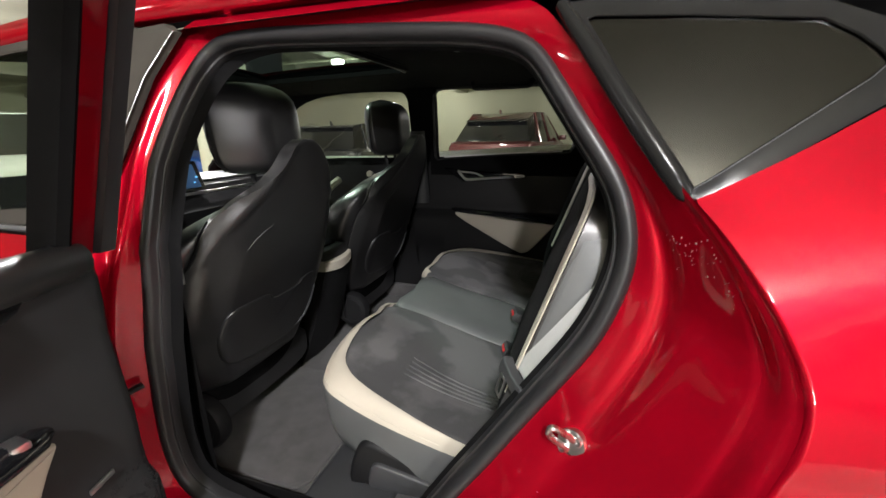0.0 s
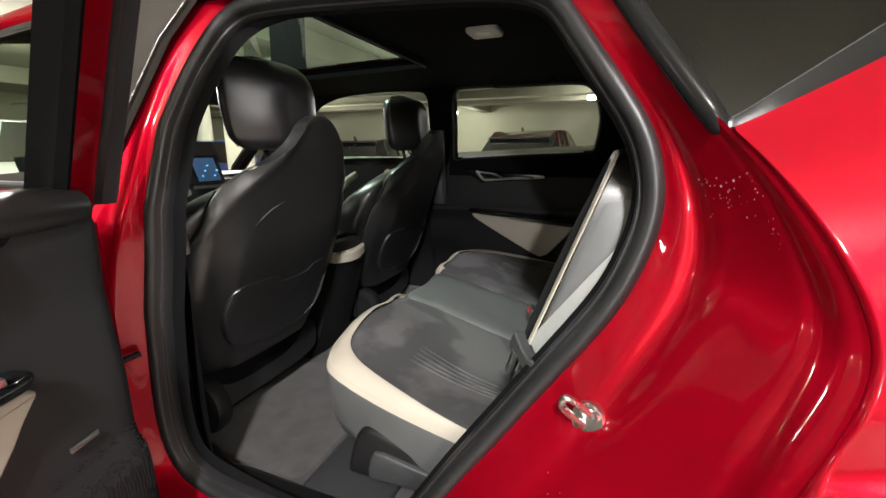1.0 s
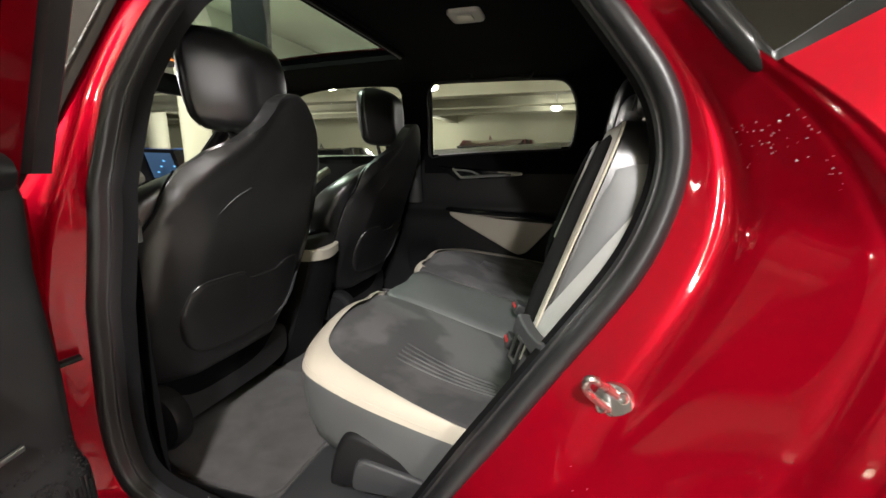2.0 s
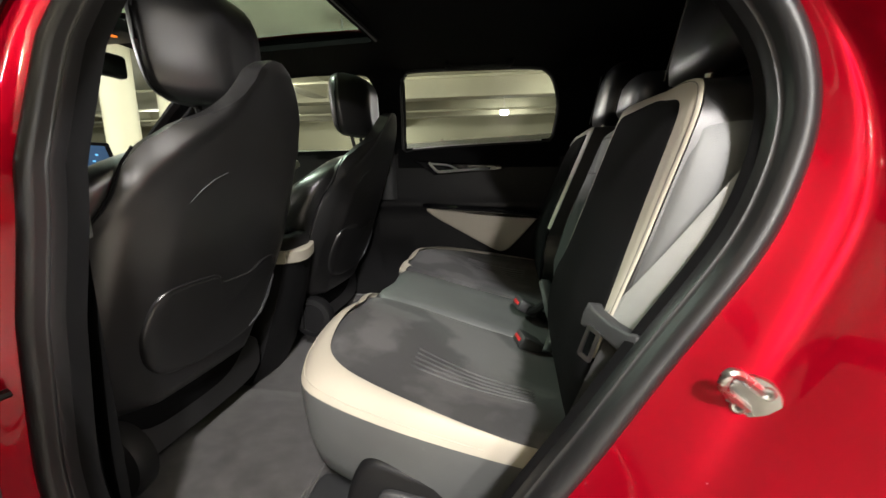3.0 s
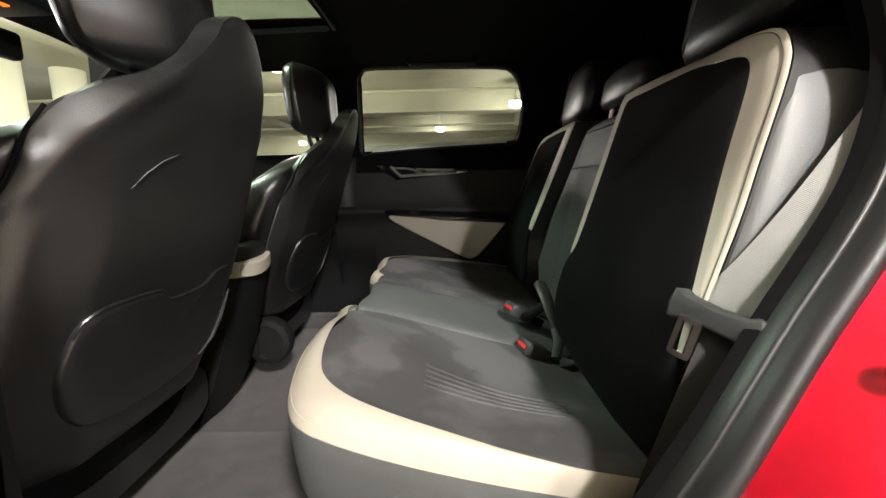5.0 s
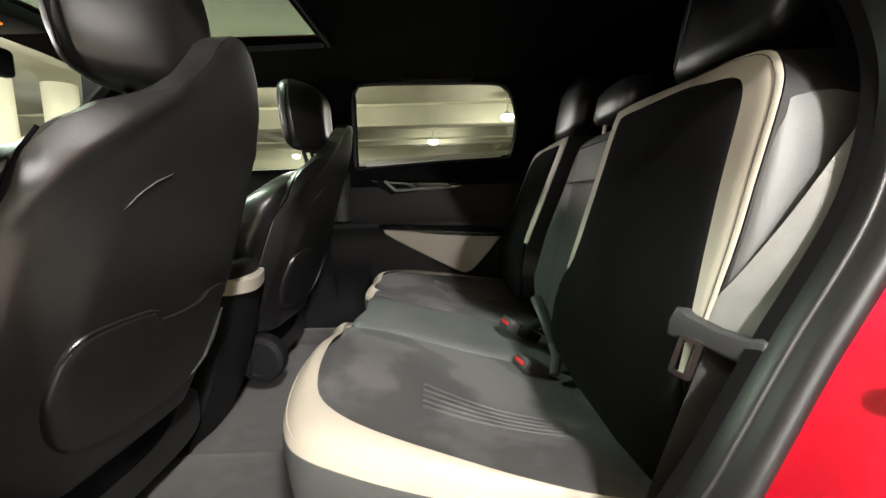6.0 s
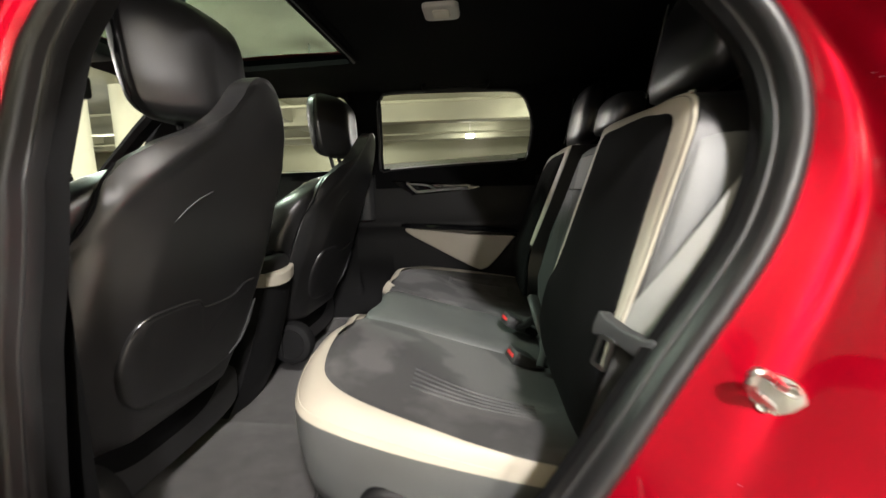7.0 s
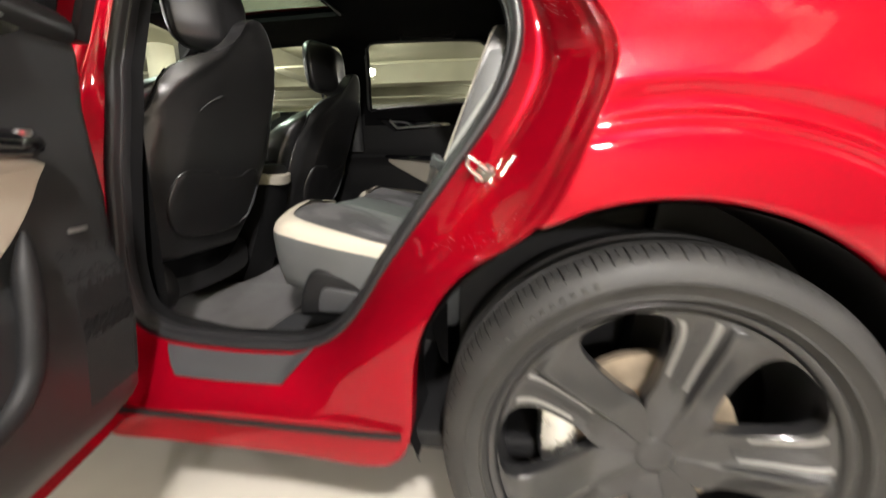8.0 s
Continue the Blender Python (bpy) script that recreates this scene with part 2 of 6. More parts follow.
car = thing("crossover_car", (0, 0, 0), "red metallic crossover with its rear passenger door open", "car")

# loop of the door opening's seal, and loop of the shut line round it: x, z; x, y, z; curve, bulge
OPENING = [
    (-1.016, 1.419, -1.08, -0.575, 1.485, 1.0, 0.012), (-0.937, 1.436, -0.95, -0.565, 1.497, 1.0, 0.012),
    (-0.731, 1.426, -0.73, -0.57, 1.49, 1.0, 0.012), (-0.523, 1.41, -0.52, -0.585, 1.475, 1.0, 0.012),
    (-0.431, 1.392, -0.40, -0.62, 1.44, 1.0, 0.006), (-0.386, 1.365, -0.352, -0.655, 1.392, 1.0, 0.0),
    (-0.355, 1.323, -0.322, -0.68, 1.35, 1.0, 0.0), (-0.308, 1.253, -0.268, -0.725, 1.277, 1.0, 0.0),
    (-0.261, 1.182, -0.215, -0.765, 1.205, 1.1, 0.0), (-0.243, 1.12, -0.170, -0.822, 1.150, 1.5, 0.0),
    (-0.243, 1.07, -0.131, -0.872, 1.085, 1.8, 0.0), (-0.256, 1.019, -0.105, -0.906, 1.02, 1.9, 0.0),
    (-0.284, 0.955, -0.114, -0.924, 0.96, 1.9, 0.0), (-0.349, 0.86, -0.160, -0.941, 0.852, 1.7, 0.0),
    (-0.44, 0.732, -0.205, -0.958, 0.752, 1.2, 0.0), (-0.505, 0.635, -0.321, -0.94, 0.684, 0.75, 0.01),
    (-0.56, 0.545, -0.388, -0.93, 0.585, 0.6, 0.015), (-0.62, 0.48, -0.421, -0.91, 0.47, 0.5, 0.02),
    (-0.70, 0.447, -0.445, -0.868, 0.237, 0.45, 0.03), (-0.78, 0.44, -0.66, -0.86, 0.237, 0.42, 0.035),
    (-0.87, 0.437, -0.87, -0.86, 0.237, 0.42, 0.035), (-1.017, 0.443, -1.06, -0.86, 0.237, 0.42, 0.035),
    (-1.09, 0.465, -1.17, -0.86, 0.237, 0.5, 0.03), (-1.135, 0.51, -1.20, -0.875, 0.34, 0.7, 0.015),
    (-1.147, 0.60, -1.195, -0.885, 0.52, 0.9, 0.0), (-1.14, 0.68, -1.19, -0.90, 0.66, 1.0, 0.0),
    (-1.12, 0.80, -1.185, -0.90, 0.8, 1.0, 0.0), (-1.103, 0.91, -1.175, -0.885, 0.91, 1.0, 0.0),
    (-1.09, 1.0, -1.165, -0.86, 1.0, 1.0, 0.0), (-1.085, 1.1, -1.155, -0.80, 1.1, 1.0, 0.0),
    (-1.078, 1.256, -1.145, -0.735, 1.256, 1.0, 0.0), (-1.057, 1.35, -1.13, -0.68, 1.37, 1.0, 0.006),
]


ARCHC = (-0.01, 0.37)


def skin(x, z, flare=True):
    y = sum(table(SKINY, z + d) for d in (-0.05, -0.03, -0.015, 0, 0.015, 0.03, 0.05)) / 7
    if x > 0.3:
        y += 0.30 * ((x - 0.3) / 0.7) ** 2.2
    if x > -0.2 and z > 1.05:
        q = max(0.0, 1 - abs(z - 1.17) / 0.13)
        y -= 0.05 * q * q * (3 - 2 * q) * min(1.0, (x + 0.2) / 0.3)
    r = math.hypot(x - ARCHC[0], z - ARCHC[1])
    if flare and x > -0.3:
        s = max(0.0, min(1.0, (0.606 - r) / 0.036))
        q = max(0.0, min(1.0, (0.560 - r) / 0.016))
        k = max(0.0, min(1.0, (x + 0.17) / 0.12))
        k = 0.15 + 0.85 * k * k * (3 - 2 * k)
        y += k * (0.011 * s * s * (3 - 2 * s) - 0.012 * q * q * (3 - 2 * q))
        y += k * 0.003 * math.exp(-((r - 0.533) / 0.006) ** 2)
    return y


def opening_at(w, f):
    """The body's side between the seal (f 0) and the shut line (f 1)."""
    sx, sz, gx, gy, gz, e, bulge = w
    ys = seal_y(sx, sz)
    y = lerp(ys, gy, f ** e) - bulge * math.sin(math.pi * f)
    k = 1 / (1 + math.exp(min(60.0, (sx + 1.06) / 0.02))) * min(1.0, max(0.0, (sz - 0.5) / 0.2), max(0.0, (1.4 - sz) / 0.1))
    y += k * (-0.009 * math.exp(-((f - 0.42) / 0.11) ** 2) + 0.008 * math.exp(-((f - 0.70) / 0.14) ** 2))
    k = max(0.0, min(1.0, (e - 1.1) / 0.6))
    k = k * k * (3 - 2 * k)
    y += k * (0.015 * math.exp(-((f - 0.40) / 0.075) ** 2) - 0.004 * math.exp(-((f - 0.18) / 0.14) ** 2) - 0.006 * math.exp(-((f - 0.945) / 0.022) ** 2) + 0.006 * math.exp(-((f - 0.885) / 0.03) ** 2))
    return (lerp(sx, gx, f), y, lerp(sz, gz, f))


def even(rows, times):
    """Evens out the numbers along a closed loop."""
    a = np.array(rows, float)
    for _ in range(times):
        a = 0.5 * a + 0.25 * np.roll(a, 1, 0) + 0.25 * np.roll(a, -1, 0)
    return a


way_round = np.array(spline(OPENING, 6, closed=True))
way_round[:, 5:] = even(way_round[:, 5:], 70)
way_round[:, 2:5] = even(way_round[:, 2:5], 8)
way_round[:, :2] = even(way_round[:, :2], 6)
# where the jamb folds into the wing it ends just behind the wing's skin
for w in way_round:
    if w[2] > -0.3 and 0.72 < w[4] < 1.2:
        k = min(1.0, (w[4] - 0.72) / 0.03, (1.2 - w[4]) / 0.04)
        w[3] = lerp(w[3], skin(w[2], w[4]) + 0.006, k)
way_round[:, 3] = even(way_round[:, 3], 6)
way_round = [tuple(map(float, w)) for w in way_round]
STEPS = [0, 0.015, 0.05, 0.1, 0.15, 0.2, 0.25, 0.3, 0.34, 0.38, 0.42, 0.46, 0.5, 0.56, 0.62, 0.7, 0.78, 0.82, 0.845, 0.865, 0.885, 0.905, 0.925, 0.95, 0.975, 0.99, 1.0]
rings = np.array([[opening_at(w, f) for w in way_round] for f in STEPS])
for k, f in enumerate(STEPS):
    # the pressed form between both edges runs evenly along the opening
    flat = rings[0, :, 1] * (1 - f) + rings[-1, :, 1] * f
    rings[k, :, 1] = flat + even(rings[k, :, 1] - flat, 60)
rings = [[tuple(p) for p in r] for r in rings.tolist()]
# the flange that turns inwards under the seal
rings = [[(x, y + 0.06, z) for x, y, z in rings[0]]] + rings + [[(x, y + 0.012, z) for x, y, z in rings[-1]], [(x, y + 0.04, z) for x, y, z in rings[-1]]]
part("body_side", loft(rings, cap=False), RED, car, angle=80)

# rubber seal: a fat hollow profile round the opening
n_way = len(way_round)
sealring = []
mid = np.array((-0.72, 0.95))
SEALSHAPE = [(-0.012, 0.03), (-0.012, 0.0), (-0.009, -0.008), (-0.003, -0.0135), (0.004, -0.0145), (0.010, -0.011), (0.014, -0.004), (0.0145, 0.006), (0.0165, 0.009), (0.019, 0.009), (0.021, 0.014), (0.0205, 0.03)]
for k in range(len(SEALSHAPE)):
    sealring.append([])
for i, w in enumerate(way_round):
    a, b = way_round[i - 1], way_round[(i + 1) % n_way]
    t = np.array((b[0] - a[0], b[1] - a[1]))
    t = t / np.linalg.norm(t)
    nrm = np.array((t[1], -t[0]))
    if np.dot(nrm, mid - np.array((w[0], w[1]))) < 0:
        nrm = -nrm
    y0 = seal_y(w[0], w[1])
    for k, (d, dy) in enumerate(SEALSHAPE):
        sealring[k].append((w[0] + nrm[0] * d, y0 + dy, w[1] + nrm[1] * d))
part("door_seal", loft(sealring, cap=False), RUBBER, car, "black rubber weatherstrip round the door opening", angle=60)


# inner trim that closes the wall behind the seal
def inner_rim(depth):
    rows = [[], [], [], []]
    for i, w in enumerate(way_round):
        a, b = way_round[i - 1], way_round[(i + 1) % n_way]
        t = np.array((b[0] - a[0], b[1] - a[1]))
        t = t / np.linalg.norm(t)
        nrm = np.array((t[1], -t[0]))
        if np.dot(nrm, mid - np.array((w[0], w[1]))) < 0:
            nrm = -nrm
        y0 = seal_y(w[0], w[1])
        low = 1.0 if w[1] < 0.5 else 0.0
        for k, (d, dy) in enumerate(((0.016, 0.022), (0.022, 0.028), (0.026 + 0.014 * max(0.0, min(1.0, (-0.9 - w[0]) / 0.12)), 0.038), (-0.03, 0.038 + depth))):
            rows[k].append((w[0] + nrm[0] * d, y0 + dy, w[1] + nrm[1] * d * (1 - 0.5 * low * (k == 3)) - 0.01 * low * (k == 3)))
    return rows


part("opening_trim", loft(inner_rim(0.05), cap=False), HEADLINER, car, "black plastic trim inside the seal")

# quarter panel above the rear wheel
FRONTEDGE = [(-0.19, 1.178), (-0.175, 1.154), (-0.145, 1.098), (-0.119, 1.058), (-0.107, 1.011), (-0.115, 0.96), (-0.139, 0.915), (-0.164, 0.852), (-0.184, 0.794), (-0.203, 0.754)]
arch = [(ARCHC[0] + 0.430 * math.cos(radians(a)), ARCHC[1] + 0.43 * math.sin(radians(a))) for a in (116, 108, 98, 88, 78, 66, 52, 38, 22, 5, -10)]
inner = FRONTEDGE + arch[1:]
OUTERCHAIN = [(-0.175, 1.185), (-0.10, 1.225), (-0.02, 1.27), (0.06, 1.31), (0.14, 1.33), (0.24, 1.335), (0.34, 1.33), (0.44, 1.32), (0.54, 1.30), (0.64, 1.27), (0.72, 1.23), (0.80, 1.18), (0.86, 1.12), (0.90, 1.05), (0.92, 0.97), (0.93, 0.88), (0.94, 0.78), (0.94, 0.66), (0.93, 0.52), (0.90, 0.38)]


def curvy(rows, sub):
    return [tuple(p) for p in spline(rows, sub)]


ic, oc = curvy(inner, 8), curvy(OUTERCHAIN[:len(inner)], 8)
fold = sorted(((w[2], w[4]) for w in way_round if w[2] > -0.225 and 0.752 < w[4] < 1.18), key=lambda p: -p[1])
fold = [FRONTEDGE[0]] + fold + [FRONTEDGE[-1]]
run = np.concatenate([[0], np.cumsum([math.dist(a, b) for a, b in zip(fold, fold[1:])])])
ic[:73] = [(float(np.interp(s, run, [p[0] for p in fold])), float(np.interp(s, run, [p[1] for p in fold]))) for s in np.linspace(0, run[-1], 73)]
rows = []
for f in [0, 0.006, 0.012, 0.02, 0.03] + [0.04 + 0.006 * k for k in range(66)] + [0.45, 0.48, 0.52, 0.56, 0.6, 0.65, 0.7, 0.75, 0.8, 0.85, 0.9, 0.95, 1.0]:
    row = []
    for (xa, za), (xb, zb) in zip(ic, oc):
        x, z = lerp(xa, xb, f), lerp(za, zb, f)
        edge = 0.008 * max(0.0, 1 - f / 0.02) ** 2
        row.append((x, skin(x, z) + edge, z))
    rows.append(row)
rows = [[(x + 0.004, y + 0.035, z + 0.002) for x, y, z in rows[0]]] + rows
part("quarter_panel", patch(rows), RED, car, "red painted rear quarter panel with beads of water", angle=80)

# wheel-arch liner
liner = []
for y in (None, -0.84, -0.80, -0.74, -0.70, -0.655):
    row = []
    for a in range(-30, 202, 4):
        z = max(0.16, ARCHC[1] + 0.425 * math.sin(radians(a)))
        r = 0.427 + (0.012 if y else 0.0)
        row.append((ARCHC[0] + r * math.cos(radians(a)), y or min(-0.85, table(SKINY, z) + 0.012), z))
    liner.append(row)
part("wheel_arch_liner", patch(liner), PLASTIC, car, "black wheel-arch liner")
part("inner_arch_wall", boxed((-0.36, -0.655, 0.12), (0.45, -0.645, 0.79)), PLASTIC, car)

# dark crease along the rocker, and its lower blade
part("rocker_strip", ribbon([(x, -0.8965 - 0.003 * (abs(x + 0.8) < 0.34), 0.331 - 0.004 * (x + 0.45)) for x in np.linspace(-1.19, -0.447, 14)], (0, 0.25, 1), 0.005, 0.005), PLASTIC, car, "black strip along the red sill")
part("underbody", boxed((-3.3, -0.80, 0.235), (0.6, 0.80, 0.28), 0.01), PLASTIC, car)


# scuff plate on the sill
def sill(u, v, w):
    ww = [float(q) for q in min(way_round, key=lambda q: abs(q[0] - u) + (9 if q[1] > 0.6 else 0))]
    p = opening_at(ww, v)
    return (u, p[1] - w * 0.6, p[2] + w * 0.8)


scuff = []
for k, v in enumerate((0.035, 0.09, 0.15, 0.20, 0.25)):
    x0, x1 = lerp(-1.03, -0.975, k / 4), lerp(-0.665, -0.72, k / 4)
    scuff.append([sill(lerp(x0, x1, j / 16), v, 0.004) for j in range(17)])
part("scuff_plate", patch(scuff, 0.004), GREYPLASTIC, car, "dark grey plastic scuff plate on the sill")

# striker: base disc, two screws, bent loop
st = Matrix.Translation((-0.297, -0.796, 0.829)) @ Vector((-0.45, -0.85, 0.25)).to_track_quat("Z", "Y").to_matrix().to_4x4()


def lathe(profile, seg=24, bm=None, m=Matrix()):
    rings = [[m @ Vector((r * math.cos(2 * math.pi * k / seg), r * math.sin(2 * math.pi * k / seg), h)) for k in range(seg)] for r, h in profile]
    return loft(rings, bm=bm)


striker = part("striker", lathe([(0.022, -0.03), (0.022, 0.002), (0.0205, 0.005), (0.010, 0.0055)], 28, m=st), STEEL, car, "zinc-plated door striker loop")
for sgn in (-1, 1):
    part("screw", lathe([(0.009, 0.006), (0.009, 0.010), (0.007, 0.012), (0.004, 0.0115), (0.003, 0.008)], 16, m=st @ Matrix.Translation((0.010 * sgn, 0.009 * sgn, 0)) @ Matrix.Diagonal((0.7, 0.7, 0.9, 1))), STEEL, striker)
REACH, ACROSS = Vector((-0.72, -0.25, 0.60)).normalized(), Vector((0.25, -0.2, 0.9)).normalized()
foot = Vector((-0.297, -0.800, 0.829))
legs = [foot + ACROSS * a + REACH * r for a, r in ((0.011, 0.0), (0.011, 0.018), (0.010, 0.034), (0.0055, 0.042), (-0.0055, 0.042), (-0.010, 0.034), (-0.011, 0.018), (-0.011, 0.0))]
part("loop", tube(spline(legs, 3), 0.0048, 8), STEEL, striker)

# quarter window: black frame, dark glass
# matching points of the frame's outer and inner edge
QW_OUT = [(-0.345, 1.420), (-0.276, 1.290), (-0.212, 1.192), (-0.186, 1.166), (-0.139, 1.195), (-0.102, 1.218), (-0.059, 1.245), (-0.018, 1.271), (0.020, 1.300), (0.010, 1.340), (-0.014, 1.365), (-0.058, 1.388), (-0.195, 1.404), (-0.320, 1.420)]
QW_IN = [(-0.317, 1.392), (-0.256, 1.290), (-0.200, 1.201), (-0.190, 1.188), (-0.176, 1.197), (-0.131, 1.229), (-0.076, 1.268), (-0.030, 1.301), (-0.013, 1.318), (-0.022, 1.330), (-0.038, 1.346), (-0.068, 1.367), (-0.195, 1.384), (-0.308, 1.395)]


def green(u, v, w):
    return (u, table(GREENY, v) - w, v)


def frame_ring(loop, place, w_in, lo, hi, bm=None):
    """A closed frame along a loop, w_in wide inwards, between two heights."""
    inn = inset(loop, w_in)
    return loft([[place(u, v, lo) for u, v in loop], [place(u, v, hi) for u, v in loop], [place(u, v, hi) for u, v in inn], [place(u, v, lo) for u, v in inn], [place(u, v, lo) for u, v in loop]], cap=False, bm=bm)


def between(f):
    """A loop between the frame's inner (0) and outer (1) edge."""
    rows = [(lerp(a[0], b[0], f), lerp(a[1], b[1], f)) for a, b in zip(QW_IN, QW_OUT)]
    return [(lerp(a[0], b[0], k / 4), lerp(a[1], b[1], k / 4)) for a, b in zip(rows, rows[1:] + rows[:1]) for k in range(4)]


qwin = part("quarter_window", loft([[green(u, v, w) for u, v in between(f)] for f, w in ((1, -0.012), (1, 0.010), (0.93, 0.014), (0.5, 0.0125), (0.06, 0.014), (0.0, 0.012), (0.0, -0.004))], cap=False), FRAMEBLACK, car, "dark quarter window in a satin black frame")
part("glass", plate(between(0.04), lambda u, v, w: green(u, v, w + 0.005), 0.004), GLASSDARK, qwin, "dark tinted glass")
part("glass_edge", tube([green(u, v, 0.0145) for u, v in between(0.03)[12:33]], 0.0006, 6), GREYPLASTIC, qwin)
part("pillar_strip", tube([green(x, z, 0.004) for x, z in ((-0.352, 1.418), (-0.32, 1.368), (-0.26, 1.275), (-0.212, 1.203), (-0.196, 1.180), (-0.189, 1.170))], [0.010, 0.0125, 0.0135, 0.013, 0.011, 0.004], 14), FRAMEBLACK, qwin, "satin black strip along the rear pillar")

# roof with its glass panel, and the rear end


def roofz(x, y):
    return 1.548 - 0.055 * (abs(y) / 0.58) ** 4 - 0.05 * max(0.0, (x + 0.3)) ** 1.5 - 0.05 * max(0.0, -1.2 - x) ** 1.8


def roof_piece(x0, x1, y0, y1, nx=10, ny=10, lift=0.0):
    return [[(lerp(x0, x1, i / nx), lerp(y0, y1, j / ny), roofz(lerp(x0, x1, i / nx), lerp(y0, y1, j / ny)) + lift) for j in range(ny + 1)] for i in range(nx + 1)]


roof = part("roof_panel", patch(roof_piece(-0.985, 0.62, -0.60, 0.60)), RED, car)
for y0, y1 in ((-0.60, -0.38), (0.38, 0.60)):
    part("roof_side", patch(roof_piece(-1.75, -1.0, y0, y1)), RED, roof)
rail = [[(x, y + 0.02 * max(0.0, -1.5 - x), z - 0.05 * max(0.0, -1.2 - x) ** 1.8 - 0.05 * max(0.0, x + 0.3) ** 1.5) for x in np.linspace(-1.95, 0.5, 26)] for y, z in ((-0.575, 1.482), (-0.590, 1.500), (-0.592, 1.520), (-0.578, 1.542), (-0.55, 1.556), (-0.50, 1.560), (-0.44, 1.548))]
part("cant_rail", patch(rail), RED, roof, "red painted rail over the doors")
part("roof_front", patch(roof_piece(-1.95, -1.75, -0.6, 0.6)), RED, roof)
for x0, x1, y0, y1 in ((-1.77, -0.99, -0.59, -0.385), (-1.77, -0.99, 0.385, 0.59), (-0.98, -0.7, -0.59, 0.59), (-1.9, -1.74, -0.59, 0.59)):
    part("roof_frame", patch(roof_piece(x0, x1, y0, y1, 6, 6, lift=-0.010)), HEADLINER, roof)
sunroof = part("sunroof", patch(roof_piece(-1.77, -0.985, -0.40, 0.40, lift=-0.036)), GLASSTINT, car, "green tinted glass sunroof")

# side behind the near seats is shared by the far side: skins mirrored across the middle
far = [[(x, -skin(x, z, False), z) for x in np.linspace(-2.45, 0.92, 30)] for z in (0.24, 0.3, 0.45, 0.6, 0.75, 0.9, 1.0, 1.06)]
part("far_side_panel", patch(far), RED, car)
front = [[(x, skin(x, z, False) + 0.03 * max(0, (-2.9 - x)) ** 2, z) for x in np.linspace(-3.35, -2.25, 12)] for z in (0.80, 0.86, 0.93, 0.98, 1.0)]
part("front_wing", patch(front), RED, car)
part("front_wing", patch([[(x, -y, z) for x, y, z in r] for r in front]), RED, car)
hood = [[(x, y, 0.975 - 0.08 * (abs(y) / 0.9) ** 2 - 0.14 * ((-2.25 - x) / 1.35) ** 2) for y in np.linspace(-0.90, 0.90, 15)] for x in np.linspace(-3.6, -2.2, 12)]
part("bonnet", patch(hood), RED, car)
nose = [[(x - 0.06 * math.cos(y * 1.6), y, z) for y in np.linspace(-0.86, 0.86, 15)] for x, z in ((-3.55, 0.85), (-3.66, 0.72), (-3.68, 0.5), (-3.62, 0.3), (-3.5, 0.22))]
part("front_bumper", patch(nose), RED, car)
tail = [[(x - 0.10 * (y / 0.8) ** 2, y, z) for y in np.linspace(-0.84, 0.84, 15)] for x, z in ((0.72, 1.30), (0.86, 1.08), (0.95, 0.95), (0.98, 0.75), (0.96, 0.5), (0.86, 0.28))]
part("tailgate", patch(tail), RED, car)
part("rear_window", patch([[(lerp(0.60, 0.74, i / 4), y, lerp(1.47, 1.30, i / 4) - 0.02 * (y / 0.6) ** 2) for y in np.linspace(-0.68, 0.68, 9)] for i in range(5)]), GLASSDARK, car)
wind = [[(lerp(-1.93, -2.55, i / 6) - 0.12 * (1 - (y / 0.7) ** 2) * 0.6, y * lerp(0.86, 1.1, i / 6), lerp(1.505, 1.04, i / 6)) for y in np.linspace(-0.70, 0.70, 11)] for i in range(7)]
ws = part("windscreen", patch(wind), GLASSFRONT, car)
ws.visible_shadow = False
for s in (-1, 1):
    part("windscreen_pillar", tube([(-1.90, 0.62 * s, 1.49), (-2.15, 0.68 * s, 1.33), (-2.55, 0.78 * s, 1.04)], [0.035, 0.035, 0.04], 8), HEADLINER, car)

# front door on the camera's side, shut
fd = part("front_door", patch([[(x, skin(x, z, False) + 0.004, z) for x in np.linspace(-2.25, -1.168, 14)] for z in (0.30, 0.36, 0.45, 0.6, 0.75, 0.9, 0.97, 1.02, 1.055, 1.09)]), RED, car, "red front door, shut")
bw = [(-2.28, 1.10), (-1.24, 1.10), (-1.22, 1.30), (-1.19, 1.43), (-1.24, 1.475), (-1.72, 1.46), (-1.98, 1.36)]
part("window_frame", frame_ring([tuple(p) for p in spline(bw, 3, closed=True)], green, 0.03, -0.012, 0.008), REFLECTBLACK, fd)
part("pillar_cover", plate([(-1.275, 1.105), (-1.15, 1.105), (-1.13, 1.18), (-1.09, 1.36), (-1.06, 1.445), (-1.10, 1.465), (-1.235, 1.455)], green, 0.022, 0.004), REFLECTBLACK, fd, "black pillar cover")
part("chrome_edge", tube([green(-1.152, 1.09, 0.021), green(-1.128, 1.18, 0.022), green(-1.088, 1.36, 0.022), green(-1.058, 1.445, 0.021)], 0.0008, 6), STEEL, fd)
part("belt_moulding", tube([green(-2.25, 1.098, 0.06), green(-1.17, 1.098, 0.06)], 0.006, 8), GREYPLASTIC, fd)
fg = part("window_glass", plate([(-2.22, 1.08), (-1.26, 1.08), (-1.23, 1.45), (-1.70, 1.445), (-1.95, 1.35)], green, 0.004), GLASSSIDE, fd)
fg.visible_shadow = False
part("inner_panel", patch([[(x, -0.74 + 0.02 * math.sin(z * 9), z) for x in np.linspace(-2.2, -1.17, 5)] for z in np.linspace(0.35, 1.07, 9)], 0.03), PLASTIC, fd)


